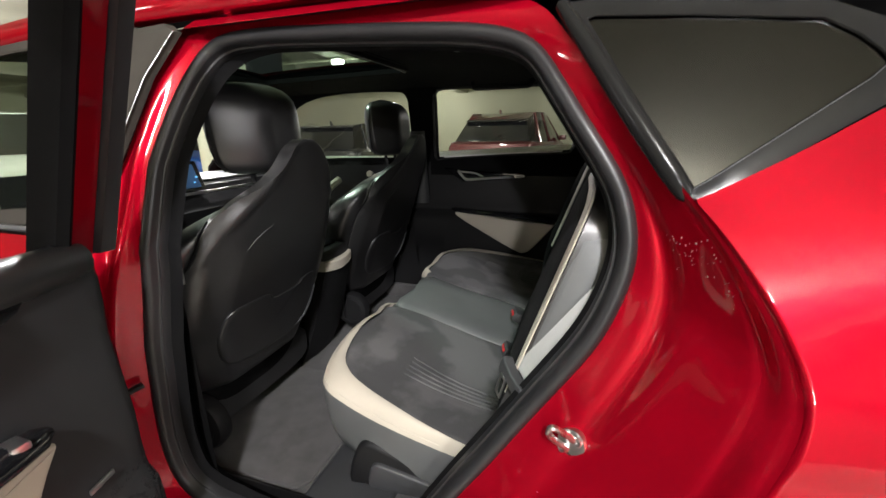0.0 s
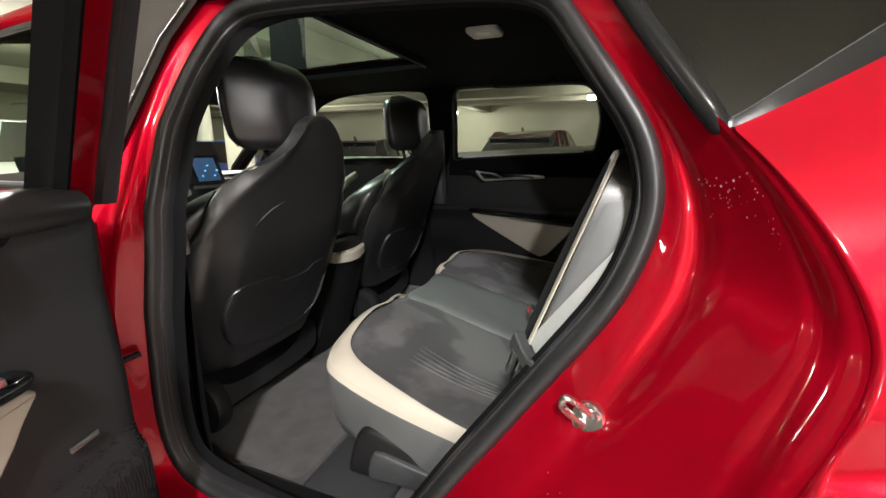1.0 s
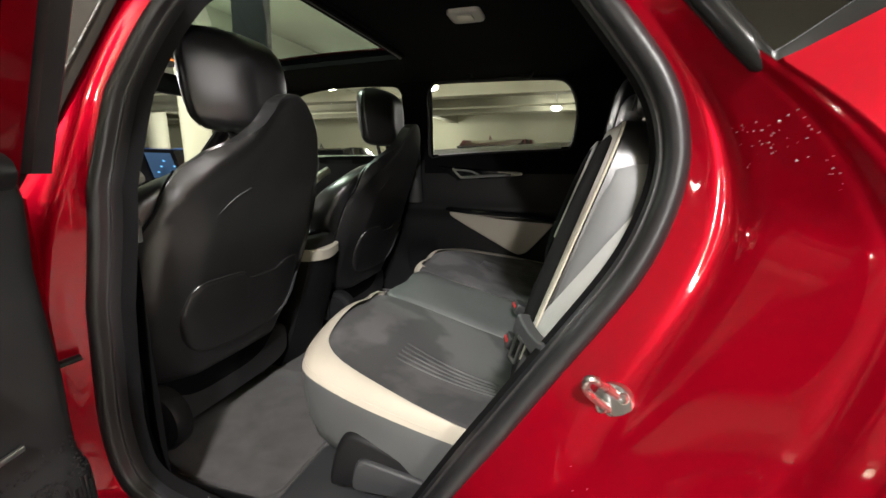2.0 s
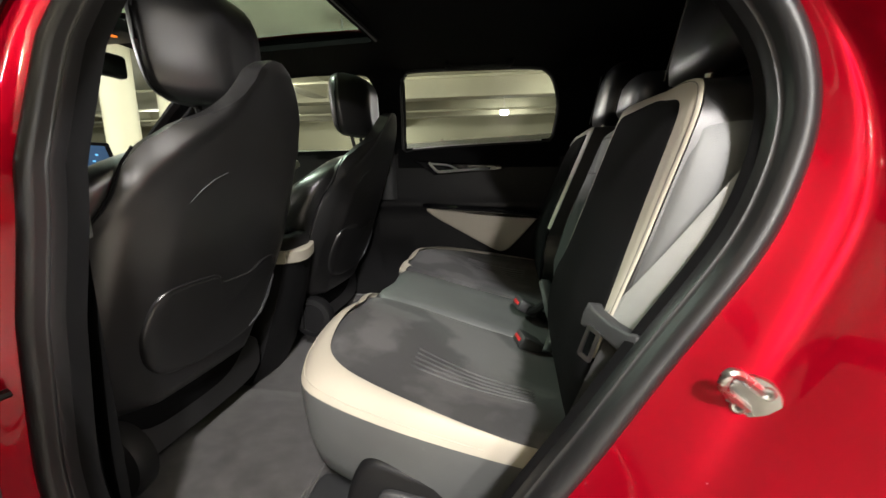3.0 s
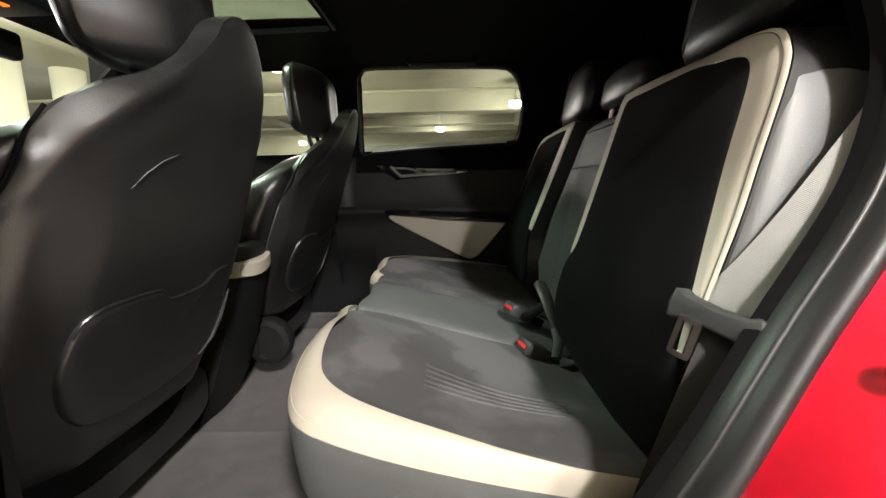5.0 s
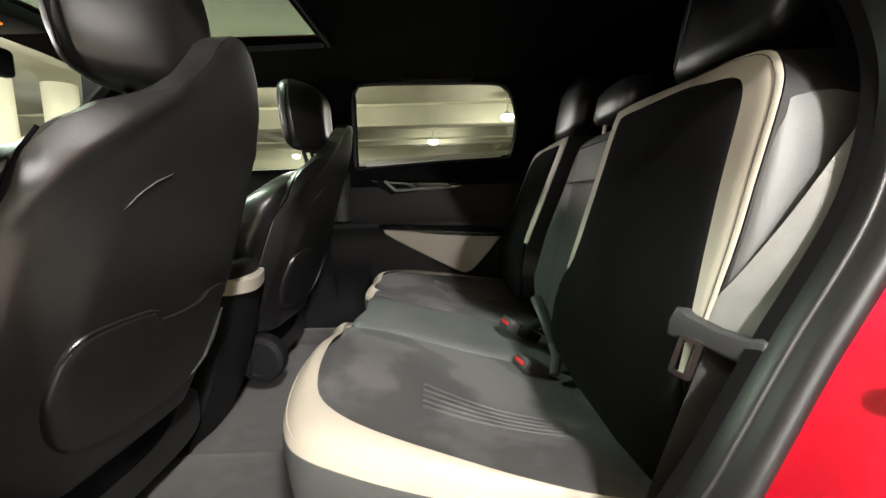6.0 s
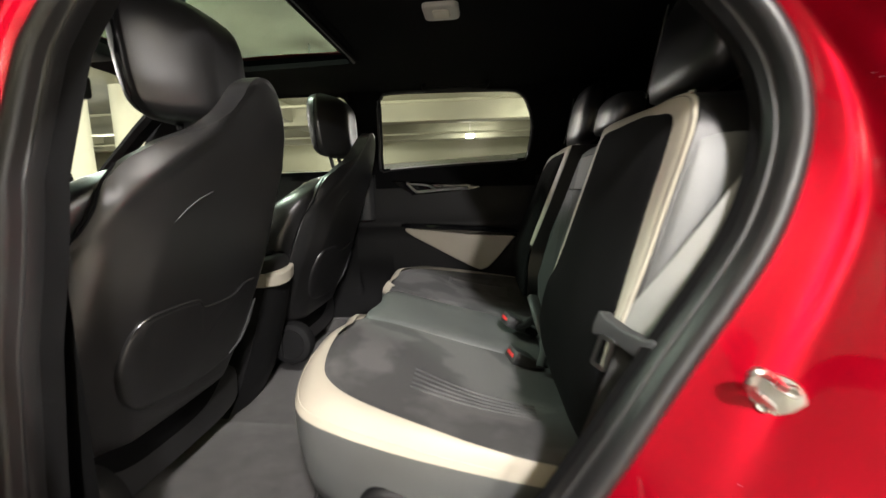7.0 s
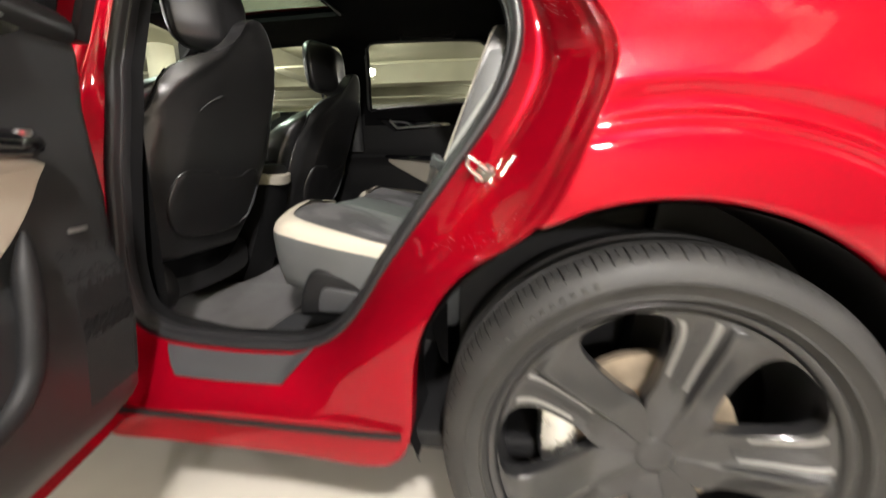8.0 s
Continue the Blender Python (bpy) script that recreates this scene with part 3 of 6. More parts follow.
# ---- the open rear door ----
HINGE, SWING = (-1.165, -0.875), radians(-73)
DU, DV = (math.cos(SWING), math.sin(SWING)), (-math.sin(SWING), math.cos(SWING))


def dp(u, v, z):
    return (HINGE[0] + u * DU[0] + v * DV[0], HINGE[1] + u * DU[1] + v * DV[1], z)


rd = part("rear_door", loft([[dp(u, v, z) for u, v in ((0.0, 0.03), (0.0, -0.01 + o), (0.06, -0.03 + o), (0.5, -0.05 + o), (L - 0.03, -0.03 + o), (L, 0.0 + o), (L, 0.035))] for z, o, L in ((0.29, 0.06, 0.60), (0.36, 0.03, 0.66), (0.5, 0.0, 0.74), (0.75, -0.02, 0.93), (0.95, 0.0, 1.03), (1.05, 0.045, 1.02))], closed=True), RED, car, "open red rear door with black and cream trim")
# inner sheet edge, red, that shows round the trim
part("door_edge", loft([[dp(u, v, z) for u, v in ((-0.005, 0.02), (-0.005, 0.062), (0.012, 0.075), (0.07, 0.078), (L, 0.078), (L + 0.03, 0.05), (L + 0.03, 0.02))] for z, L in ((0.30, 0.58), (0.42, 0.66), (0.6, 0.78), (0.8, 0.90), (1.04, 0.98))]), RED, rd)
# upright and head of the window frame
lean = lambda z: 0.072 + 0.36 * (z - 1.04)
part("window_frame", loft([[dp(u + 0.05 * (z - 1.04), v + lean(z), z) for u, v in ((0.042, -0.01), (0.042, 0.025), (0.092, 0.032), (0.098, 0.0))] for z in np.linspace(1.02, 1.47, 7)]), RED, rd)
part("frame_seal", loft([[dp(u + 0.05 * (z - 1.04), v + lean(z), z) for u, v in ((0.002, -0.005), (0.002, 0.030), (0.016, 0.042), (0.036, 0.034), (0.0425, -0.005))] for z in np.linspace(1.075, 1.47, 7)]), RUBBER, rd, "black rubber seal along the window frame")
part("glass_run", loft([[dp(u + 0.05 * (z - 1.04), v + lean(z), z) for u, v in ((0.093, -0.005), (0.091, 0.034), (0.100, 0.038), (0.113, 0.030), (0.116, -0.01))] for z in np.linspace(1.02, 1.47, 7)]), HEADLINER, rd)
part("frame_head", loft([[dp(u, v + lean(1.47), 1.46 + w) for v, w in ((-0.01, 0.0), (-0.01, 0.045), (0.03, 0.045), (0.036, 0.0))] for u in np.linspace(0.02, 0.75, 6)]), RED, rd)
wg = part("window_glass", patch([[dp(u, 0.06, z) for u in np.linspace(0.1, 0.8, 6)] for z in (0.95, 1.0, 1.07)], 0.004), GLASSCLEAR, rd, "wound-down window glass")
wg.visible_shadow = False

# trim: the panel bulges inwards, with a padded top, an armrest ledge and a pocket
def trim_v(u, z):
    v = table([(0.34, 0.095), (0.40, 0.145), (0.55, 0.160), (0.66, 0.158), (0.69, 0.140), (0.80, 0.142), (0.95, 0.13), (1.0, 0.135), (1.06, 0.138), (1.09, 0.11)], z)
    e = max(0.0, min(1.0, (u - 0.045) / 0.04))
    return 0.072 + (v - 0.072) * math.sqrt(1 - (1 - e) ** 2)


edge_u = lambda z: table([(0.34, 0.10), (0.45, 0.045), (0.7, 0.045), (1.0, 0.055), (1.09, 0.07)], z)
rows = []
for z in list(np.linspace(0.34, 1.09, 34)):
    rows.append([dp(u, trim_v(u, z), z) for u in [edge_u(z) + d for d in (0, 0.003, 0.008, 0.015, 0.025, 0.04, 0.06, 0.1, 0.15, 0.2, 0.3, 0.4, 0.55, 0.7, 0.82)]])
part("trim_panel", patch(rows), TRIMPLASTIC, rd, "black plastic and leather door trim")
part("top_pad", tube([dp(u, 0.118, 1.078) for u in (0.07, 0.08, 0.11, 0.2, 0.4, 0.85)], [0.012, 0.026, 0.03, 0.032, 0.032, 0.032], 12), LEATHER, rd)
ins = [tuple(p) for p in spline([(0.228, 0.862), (0.236, 0.825), (0.33, 0.725), (0.46, 0.68), (0.66, 0.83), (0.44, 0.858)], 4, closed=True)]
part("armrest_panel", plate([(u, v) for u, v in ins], lambda u, v, w: dp(u, trim_v(u, v) - 0.004 + w, v), 0.016, 0.006), CREAM, rd, "cream leather door insert")
part("armrest", tube([dp(u, 0.155, 0.884) for u in (0.222, 0.238, 0.28, 0.4, 0.66)], [0.008, 0.017, 0.02, 0.022, 0.02], 10), GLOSSBLACK, rd)
part("window_switch", boxed(dp(0.27, 0.14, 0.893), [a + b for a, b in zip(dp(0.27, 0.14, 0.893), (0.03, 0.02, 0.010))], 0.002), CHROME, rd)
part("door_pull", tube([dp(0.42, 0.15, 1.040), dp(0.34, 0.156, 1.042), dp(0.26, 0.152, 1.052), dp(0.23, 0.142, 1.060)], [0.006, 0.008, 0.007, 0.004], 8), CHROME, rd, "satin chrome inner door handle")
part("pull_recess", plate([(0.172, 1.070), (0.20, 1.045), (0.26, 1.018), (0.47, 1.022), (0.47, 1.062), (0.26, 1.068)], lambda u, v, w: dp(u, trim_v(u, v) - 0.003 + w, v), 0.006, 0.002), GLOSSBLACK, rd)
grille = bmesh.new()
for i in range(26):
    u = 0.062 + i * 0.0062
    tube([dp(u, trim_v(u, z) + 0.0004, z) for z in np.linspace(0.44, 0.655 + 0.008 * math.sin(i * 1.7), 8)], 0.0014, 5, bm=grille)
rng = random.Random(2)
for i in range(260):
    u, z = rng.uniform(0.06, 0.225), 0.665 + 0.05 * rng.random() ** 2
    bmesh.ops.create_uvsphere(grille, u_segments=5, v_segments=4, radius=0.0015, matrix=Matrix.Translation(dp(u, trim_v(u, z) + 0.0002, z)))
tagged(part("speaker_grille", grille, PLASTIC, rd, "ribbed black speaker cover"), kind="stuff")
bd = boxed((-0.022, -0.001, -0.004), (0.022, 0.003, 0.004), 0.001)
bmesh.ops.transform(bd, matrix=Matrix.Translation(dp(0.165, trim_v(0.165, 0.745) + 0.003, 0.745)) @ Matrix.Rotation(SWING, 4, "Z"), verts=bd.verts)
part("speaker_badge", bd, CHROME, rd, "small silver badge bar")
part("pocket_edge", tube(spline([dp(0.285, 0.155, 0.76), dp(0.305, 0.162, 0.70), dp(0.325, 0.168, 0.62), dp(0.35, 0.165, 0.55), dp(0.43, 0.160, 0.51), dp(0.65, 0.155, 0.52)], 4), [0.004, 0.008, 0.012, 0.015] + [0.017] * 14 + [0.015, 0.012, 0.008], 12), PLASTIC, rd, "moulded edge of the door pocket")
part("bottom_seal", tube([dp(u, 0.05, 0.288) for u in (0.0, 0.2, 0.4, 0.6)], 0.012, 8), RUBBER, rd)
part("belt_guide", boxed((-1.125, -0.70, 0.945), (-1.108, -0.688, 0.99), 0.004), CHROME, car, "small bright belt guide on the pillar")
part("check_strap", tube([(-1.124, -0.812, 0.772), (-1.14, -0.86, 0.766), dp(0.0, 0.055, 0.758)], 0.010, 8, flat=0.5), PLASTIC, car, "black door check strap")
for z in (0.55, 0.93):
    hb = part("hinge", boxed((-1.185, -0.90, z - 0.03), (-1.145, -0.85, z + 0.03), 0.006), RED, car)


# beads of water on the jamb and the wing
drops = []
rng = random.Random(4)
jamb = [i for i, w in enumerate(way_round) if -0.47 < w[0] < -0.2 and 0.68 < w[1] < 1.12]
for k in range(460):
    i = rng.choice(jamb)
    w = lerp(np.array(way_round[i]), np.array(way_round[(i + 1) % n_way]), rng.random())
    p = Vector(opening_at(w, rng.uniform(0.36, 0.88)))
    drops.append((p, rng.uniform(0.0005, 0.0009) * (1.6 if rng.random() < 0.1 else 1)))
bm = bmesh.new()
for p, r in drops:
    bmesh.ops.create_icosphere(bm, subdivisions=1, radius=r, matrix=Matrix.Translation(p))
tagged(part("water_film", bm, CHROME, car, "small beads of water"), kind="stuff")

# ---- rear wheel ----
def wheel(at, side):
    cx, cy, cz = at
    hubob = new("wheel")
    hubob.parent = car
    hubob.location = at
    prof = [(0.295, 0.10), (0.308, 0.115), (0.3095, 0.1185), (0.3125, 0.1185), (0.314, 0.117), (0.335, 0.126), (0.3365, 0.1282), (0.339, 0.1282), (0.3405, 0.126), (0.357, 0.122), (0.371, 0.112), (0.380, 0.10), (0.3855, 0.085), (0.388, 0.068), (0.3885, 0.062), (0.381, 0.060), (0.381, 0.052), (0.3895, 0.050), (0.390, 0.012), (0.382, 0.010), (0.382, -0.010), (0.390, -0.012), (0.3895, -0.05), (0.388, -0.07), (0.371, -0.112), (0.337, -0.125), (0.295, -0.10)]
    rings = []
    for k, d in [(k, d) for k in range(176) for d in (-1, 0, 1, 2)]:
        a = 2 * math.pi / 176 * (k + (0.5 if d == 2 else (0.12 if k % 2 == 0 else 0.05) * d))
        ring = []
        for i, (r, y) in enumerate(prof):
            if d == 0 and 11 <= i <= 14 and k % 2 == 0:
                r -= (0.004, 0.010, 0.011, 0.010)[i - 11]
            elif d == 0 and i in (12, 13):
                r -= 0.003
            elif d == 0 and i == 11 and k % 4 == 0:
                r -= 0.003
            ring.append((r * math.cos(a), side * y, r * math.sin(a)))
        rings.append(ring)
    tyre = loft(rings + [rings[0]], closed=False, cap=False)
    bmesh.ops.remove_doubles(tyre, verts=tyre.verts, dist=1e-6)
    tyre = part("tyre", tyre, TYRERUBBER, hubob, "black rubber tyre with sipes along its shoulder", angle=35)
    # raised sidewall bars where lettering stands
    letters = bmesh.new()
    for k in range(11):
        a = radians(112 + k * 3.1 if side < 0 else 60 + k * 3.1)
        m = Matrix.Rotation(-a, 4, "Y") @ Matrix.Translation((0.350, side * 0.1238, 0))
        b2 = boxed((-0.006, -0.0012, -0.004), (0.006, 0.0012, 0.004), 0.0008, 1)
        bmesh.ops.transform(b2, matrix=m, verts=b2.verts)
        me = bpy.data.meshes.new("t")
        b2.to_mesh(me)
        b2.free()
        letters.from_mesh(me)
        bpy.data.meshes.remove(me)
    tagged(part("sidewall_lettering", letters, TYRERUBBER, hubob), kind="stuff")
    barrel = [(0.296, 0.098), (0.302, 0.104), (0.297, 0.108), (0.288, 0.104), (0.281, 0.09), (0.276, 0.05), (0.268, -0.09)]
    part("rim", loft([[(r * math.cos(2 * math.pi * k / 72), side * y, r * math.sin(2 * math.pi * k / 72)) for k in range(72)] for r, y in barrel], cap=False), RIMGREY, hubob, "gunmetal alloy rim")
    for s in range(5):
        a0 = radians(69 + 72 * s)

        def sp_at(r, da, y):
            a = a0 + radians(da)
            r = r * 1.134
            return (r * math.cos(a), side * y, r * math.sin(a))
        shape = spline([(0.030, -36, 36, 0.080, 0.078), (0.085, -36, 36, 0.085, 0.077), (0.12, -23.5, 25, 0.093, 0.073), (0.165, -17.5, 20.5, 0.101, 0.076), (0.205, -16, 19.5, 0.106, 0.083), (0.231, -18, 22, 0.105, 0.090), (0.242, -23, 27, 0.099, 0.094), (0.2475, -34.5, 34.5, 0.098, 0.0945)], 5)
        st_rows = []
        for r, lo, hi, yc, ye in shape:
            row = [sp_at(r, lo, ye - 0.035), sp_at(r, lo, ye - 0.006), sp_at(r, lo + 0.25, ye - 0.002), sp_at(r, lo + 0.8, ye)]
            row += [sp_at(r, lerp(lo, hi, g), lerp(ye, yc, h)) for g, h in ((0.12, 0.2), (0.22, 0.4), (0.32, 0.65), (0.40, 0.88), (0.45, 0.98), (0.49, 0.9), (0.52, 0.45), (0.56, 0.2), (0.66, 0.05), (0.78, -0.1), (0.9, -0.1))]
            row += [sp_at(r, hi - 0.8, ye), sp_at(r, hi - 0.25, ye - 0.002), sp_at(r, hi, ye - 0.006), sp_at(r, hi, ye - 0.035)]
            st_rows.append(row)
        spoke = part("spoke", patch(st_rows), RIMGREY, hubob, angle=16)
        rise = [(0.0, 0.0), (0.12, 0.2), (0.22, 0.4), (0.32, 0.65), (0.40, 0.88), (0.45, 0.98), (0.49, 0.9), (0.52, 0.45), (0.56, 0.2), (0.66, 0.05), (0.78, -0.1), (0.9, -0.1), (1.0, 0.0)]
        for g0, g1, first, last in ((0.87, 0.92, 12, 27), (0.57, 0.61, 10, 30)):
            rows = []
            for r, lo, hi, yc, ye in shape[first:last]:
                rows.append([sp_at(r, lerp(lo, hi, g), lerp(ye, yc, table(rise, g)) + h) for g, h in ((g0 - 0.01, -0.001), (g0, 0.0014), (g1, 0.0014), (g1 + 0.01, -0.001))])
            part("machined_face", patch(rows), RIMBRIGHT, spoke, "machined bright edge")
        for g in (0.70, 0.74, 0.78):
            part("fine_line", tube([sp_at(r, lerp(lo, hi, g), lerp(ye, yc, -0.02 if g > 0.7 else 0.06)) for r, lo, hi, yc, ye in shape[9:26]], 0.0007, 5), RIMGREY, spoke)
    part("hub_cap", loft([[(r * math.cos(2 * math.pi * k / 32), side * y, r * math.sin(2 * math.pi * k / 32)) for k in range(32)] for r, y in ((0.034, 0.05), (0.034, 0.0775), (0.031, 0.0795), (0.02, 0.0805), (0.006, 0.081))]), RIMGREY, hubob)
    part("brake_disc", loft([[(r * math.cos(2 * math.pi * k / 48), side * y, r * math.sin(2 * math.pi * k / 48)) for k in range(48)] for r, y in ((0.06, 0.035), (0.085, 0.035), (0.09, 0.015), (0.165, 0.015), (0.165, -0.01))]), DISC, hubob, "rust-tinted brake disc")
    part("caliper", boxed((-0.20, side * 0.05 if side < 0 else -0.03, -0.06), (-0.13, 0.03 if side < 0 else side * 0.05, 0.06), 0.012), STEEL, hubob)
    return hubob


rear_wheel = wheel((0.02, -0.803, 0.335), -1)


def copy_part(ob, at, turn=0.0):
    twin = {}
    for o in (ob, *ob.children_recursive):
        twin[o] = o.copy()
        scene.collection.objects.link(twin[o])
        twin[o].parent = twin.get(o.parent, o.parent)
    twin[ob].location = at
    twin[ob].rotation_euler = (0, 0, turn)
    return twin[ob]


copy_part(rear_wheel, (-2.88, -0.803, 0.335))
copy_part(rear_wheel, (0.02, 0.803, 0.335), math.pi)
copy_part(rear_wheel, (-2.88, 0.803, 0.335), math.pi)


# ---- cabin lining of the crossover ----
part("cabin_floor", patch([[(x, y, 0.372 + (0.05 if abs(y) > 0.66 else 0)) for y in (-0.735, -0.70, -0.66, -0.3, 0, 0.3, 0.66, 0.70, 0.735)] for x in np.linspace(-2.3, -0.45, 14)]), CARPET, car, "grey carpeted flat floor")
part("floor_mat", plate(rounded(-1.33, -0.625, -0.93, -0.13, 0.05), lambda u, v, w: (u, v, 0.373 + w), 0.009, 0.004), CARPET, car, "grey carpet mat in the rear footwell")
part("sill_trim", plate([(-0.745, 0.36), (-0.645, 0.36), (-0.65, 0.40), (-0.675, 0.425), (-0.745, 0.44)], lambda u, v, w: (-1.2 + w, u, v), 0.72, 0.004), PLASTIC, car)
part("rear_side_trim", patch([[(max(x, x0) if z > 0.75 else min(-0.38, max(x, x0)), table(SEALREAR, z) + 0.085 - 0.02 * min(1.0, max(0.0, x - x0) / 0.1), z) for x in (-0.9, -0.22, -0.1, 0.1, 0.35, 0.6)] for z, x0 in ((0.4, -0.40), (0.6, -0.45), (0.7, -0.42), (0.86, -0.335), (1.0, -0.255), (1.1, -0.235), (1.18, -0.252), (1.253, -0.298), (1.323, -0.345), (1.365, -0.375), (1.39, -0.42), (1.43, -0.52), (1.50, -0.55))]), HEADLINER, car)
part("roof_rail_trim", patch([[(x, y, z) for x in np.linspace(-1.9, 0.6, 14)] for y, z in ((-0.575, 1.455), (-0.55, 1.462), (-0.50, 1.49), (-0.45, 1.505))]), HEADLINER, car)
part("pillar_trim", patch([[(lerp(-1.075, -1.19, j / 3), lerp(-0.728, -0.672, j / 3) + max(0.0, z - 1.05) * 0.30, z) for j in range(4)] for z in (0.42, 0.6, 0.8, 1.0, 1.2, 1.35, 1.46)]), HEADLINER, car)


def liner_piece(x0, x1, y0, y1):
    return [[(x, y, 1.50 - 0.05 * (abs(y) / 0.64) ** 4 - 0.03 * max(0.0, -1.3 - x) ** 1.8 - 0.04 * max(0.0, x + 0.3)) for y in np.linspace(y0, y1, 9)] for x in np.linspace(x0, x1, 9)]


hl = part("headliner", patch(liner_piece(-1.02, 0.55, -0.64, 0.64)), HEADLINER, car, "black cloth headliner")
for y0, y1 in ((-0.64, -0.36), (0.36, 0.64)):
    part("headliner_side", patch(liner_piece(-1.72, -1.02, y0, y1)), HEADLINER, hl)
part("headliner_front", patch(liner_piece(-1.93, -1.72, -0.64, 0.64)), HEADLINER, hl)
part("sunroof_surround", frame_ring(rounded(-1.74, -0.385, -1.0, 0.385, 0.05), lambda u, v, w: (u, v, roofz(u, v) - 0.052 + w), 0.03, -0.004, 0.014), HEADLINER, car)
part("sunroof_edge", boxed((-1.0, -0.40, 1.497), (-0.985, 0.40, 1.545)), HEADLINER, car)
part("sunroof_trim", tube([(-1.015, y, roofz(-1.015, y) - 0.057) for y in np.linspace(-0.34, 0.34, 9)], 0.006, 6), GREYPLASTIC, car)
part("tailgate_header", boxed((0.50, -0.66, 1.40), (0.66, 0.66, 1.475), 0.01), HEADLINER, car)
for s in (-1, 1):
    part("rear_pillar_trim", boxed((0.45, s * 0.60 - 0.05, 1.05), (0.68, s * 0.60 + 0.05, 1.47), 0.01), HEADLINER, car)
part("parcel_wall", patch([[(0.02 + 0.1 * (z - 0.6), y, z) for y in (-0.72, 0, 0.72)] for z in (0.4, 0.8, 1.12)], 0.02), PLASTIC, car)
part("cargo_lining", patch([[(x, y, z) for y in (-0.66, 0, 0.66)] for x, z in ((0.05, 0.62), (0.7, 0.62), (0.78, 0.9), (0.72, 1.27))]), PLASTIC, car)

lamp = part("map_lamp", plate(rounded(-0.715, -0.065, -0.62, 0.03, 0.018), lambda u, v, w: (u, v, roofz(u, v) - 0.05 - w), 0.012, 0.006), mat("pale_grey_plastic", (0.45, 0.44, 0.42), 0.45), car, "pale grey roof lamp")
part("lens", plate(rounded(-0.69, -0.045, -0.645, 0.008, 0.012), lambda u, v, w: (u, v, roofz(u, v) - 0.061 - w), 0.004, 0.002), mat("frosted_lens", (0.7, 0.68, 0.6), 0.2), lamp)
gh = part("grab_handle", tube(spline([(-0.80, 0.585, 1.455), (-0.79, 0.57, 1.435), (-0.76, 0.56, 1.43), (-0.58, 0.56, 1.43), (-0.55, 0.57, 1.435), (-0.54, 0.585, 1.455)], 3), 0.011, 8), PLASTIC, car)

# far side wall with its two windows
FARY = [(0.3, 0.735), (0.5, 0.73), (0.66, 0.70), (0.72, 0.69), (0.84, 0.70), (0.87, 0.685), (0.92, 0.705), (1.05, 0.715), (1.13, 0.72), (1.2, 0.705), (1.44, 0.655), (1.5, 0.60)]


def farp(u, v, w):
    return (u, table(FARY, v) - w, v)


W1 = [tuple(p) for p in spline([(-1.018, 1.128), (-1.012, 1.25), (-1.006, 1.38), (-0.99, 1.425), (-0.945, 1.438), (-0.7, 1.436), (-0.46, 1.43), (-0.405, 1.415), (-0.375, 1.375), (-0.355, 1.29), (-0.37, 1.175), (-0.41, 1.156), (-0.6, 1.149), (-0.8, 1.14), (-0.98, 1.128)], 2, closed=True)]
W2 = [tuple(p) for p in spline([(-2.12, 1.10), (-1.92, 1.30), (-1.72, 1.41), (-1.50, 1.442), (-1.22, 1.44), (-1.155, 1.42), (-1.145, 1.35), (-1.15, 1.16), (-1.17, 1.128), (-1.6, 1.122), (-2.0, 1.10)], 3, closed=True)]


def wall_with_holes(outer, holes, place, thick):
    bm = bmesh.new()
    for loop in [outer] + holes:
        vs = [bm.verts.new((u, v, 0)) for u, v in loop]
        for i in range(len(vs)):
            bm.edges.new((vs[i], vs[(i + 1) % len(vs)]))
    bmesh.ops.triangle_fill(bm, use_beauty=True, use_dissolve=False, edges=bm.edges[:])
    for v in bm.verts:
        v.co = Vector(place(v.co.x, v.co.y, 0))
    bmesh.ops.recalc_face_normals(bm, faces=bm.faces)
    bmesh.ops.solidify(bm, geom=bm.faces[:], thickness=thick)
    return bm


upper = [(x, 1.085) for x in np.linspace(-2.3, 0.6, 25)] + [(0.6, 1.46)] + [(x, 1.495) for x in np.linspace(0.5, -1.7, 20)] + [(-2.02, 1.38)]
part("far_upper_wall", wall_with_holes(upper, [W1, W2], farp, 0.035), HEADLINER, car, "black pillar and window trim", angle=25)
for loop, nm in ((W1, "far_window"), (W2, "far_window")):
    wn = part(nm, plate(inset(loop, 0.015), lambda u, v, w: (u, table(FARY, v) + 0.035 + w, v), 0.004), GLASSCLEAR, car)
    wn.visible_shadow = False
part("window_rubber", tube([farp(u, v, 0.002) for u, v in inset(W1, 0.008)] + [farp(*inset(W1, 0.008)[0], 0.002)], 0.006, 6), RUBBER, car)
low = sorted((p for p in W1 if p[1] < 1.165 and -1.01 < p[0] < -0.40), key=lambda p: p[0])
# added inside the sill to imitate the outer strip's bright reflection
part("window_bead", tube([farp(u, v - 0.001, 0.004) for u, v in low], 0.0035, 6), SILVER, car, "thin inner line added for the outer sill's bright reflection")
part("belt_strip", ribbon([(x, 0.765, 1.137 + 0.05 * (x + 1.02)) for x in np.linspace(-1.05, -0.34, 8)], (0, 0.4, 1), 0.013, 0.008), SILVER, car, "bright outer belt strip under the far window")
part("belt_strip", ribbon([(x, 0.775, 1.118) for x in np.linspace(-2.0, -1.14, 8)], (0, 0.4, 1), 0.010, 0.008), SILVER, car)

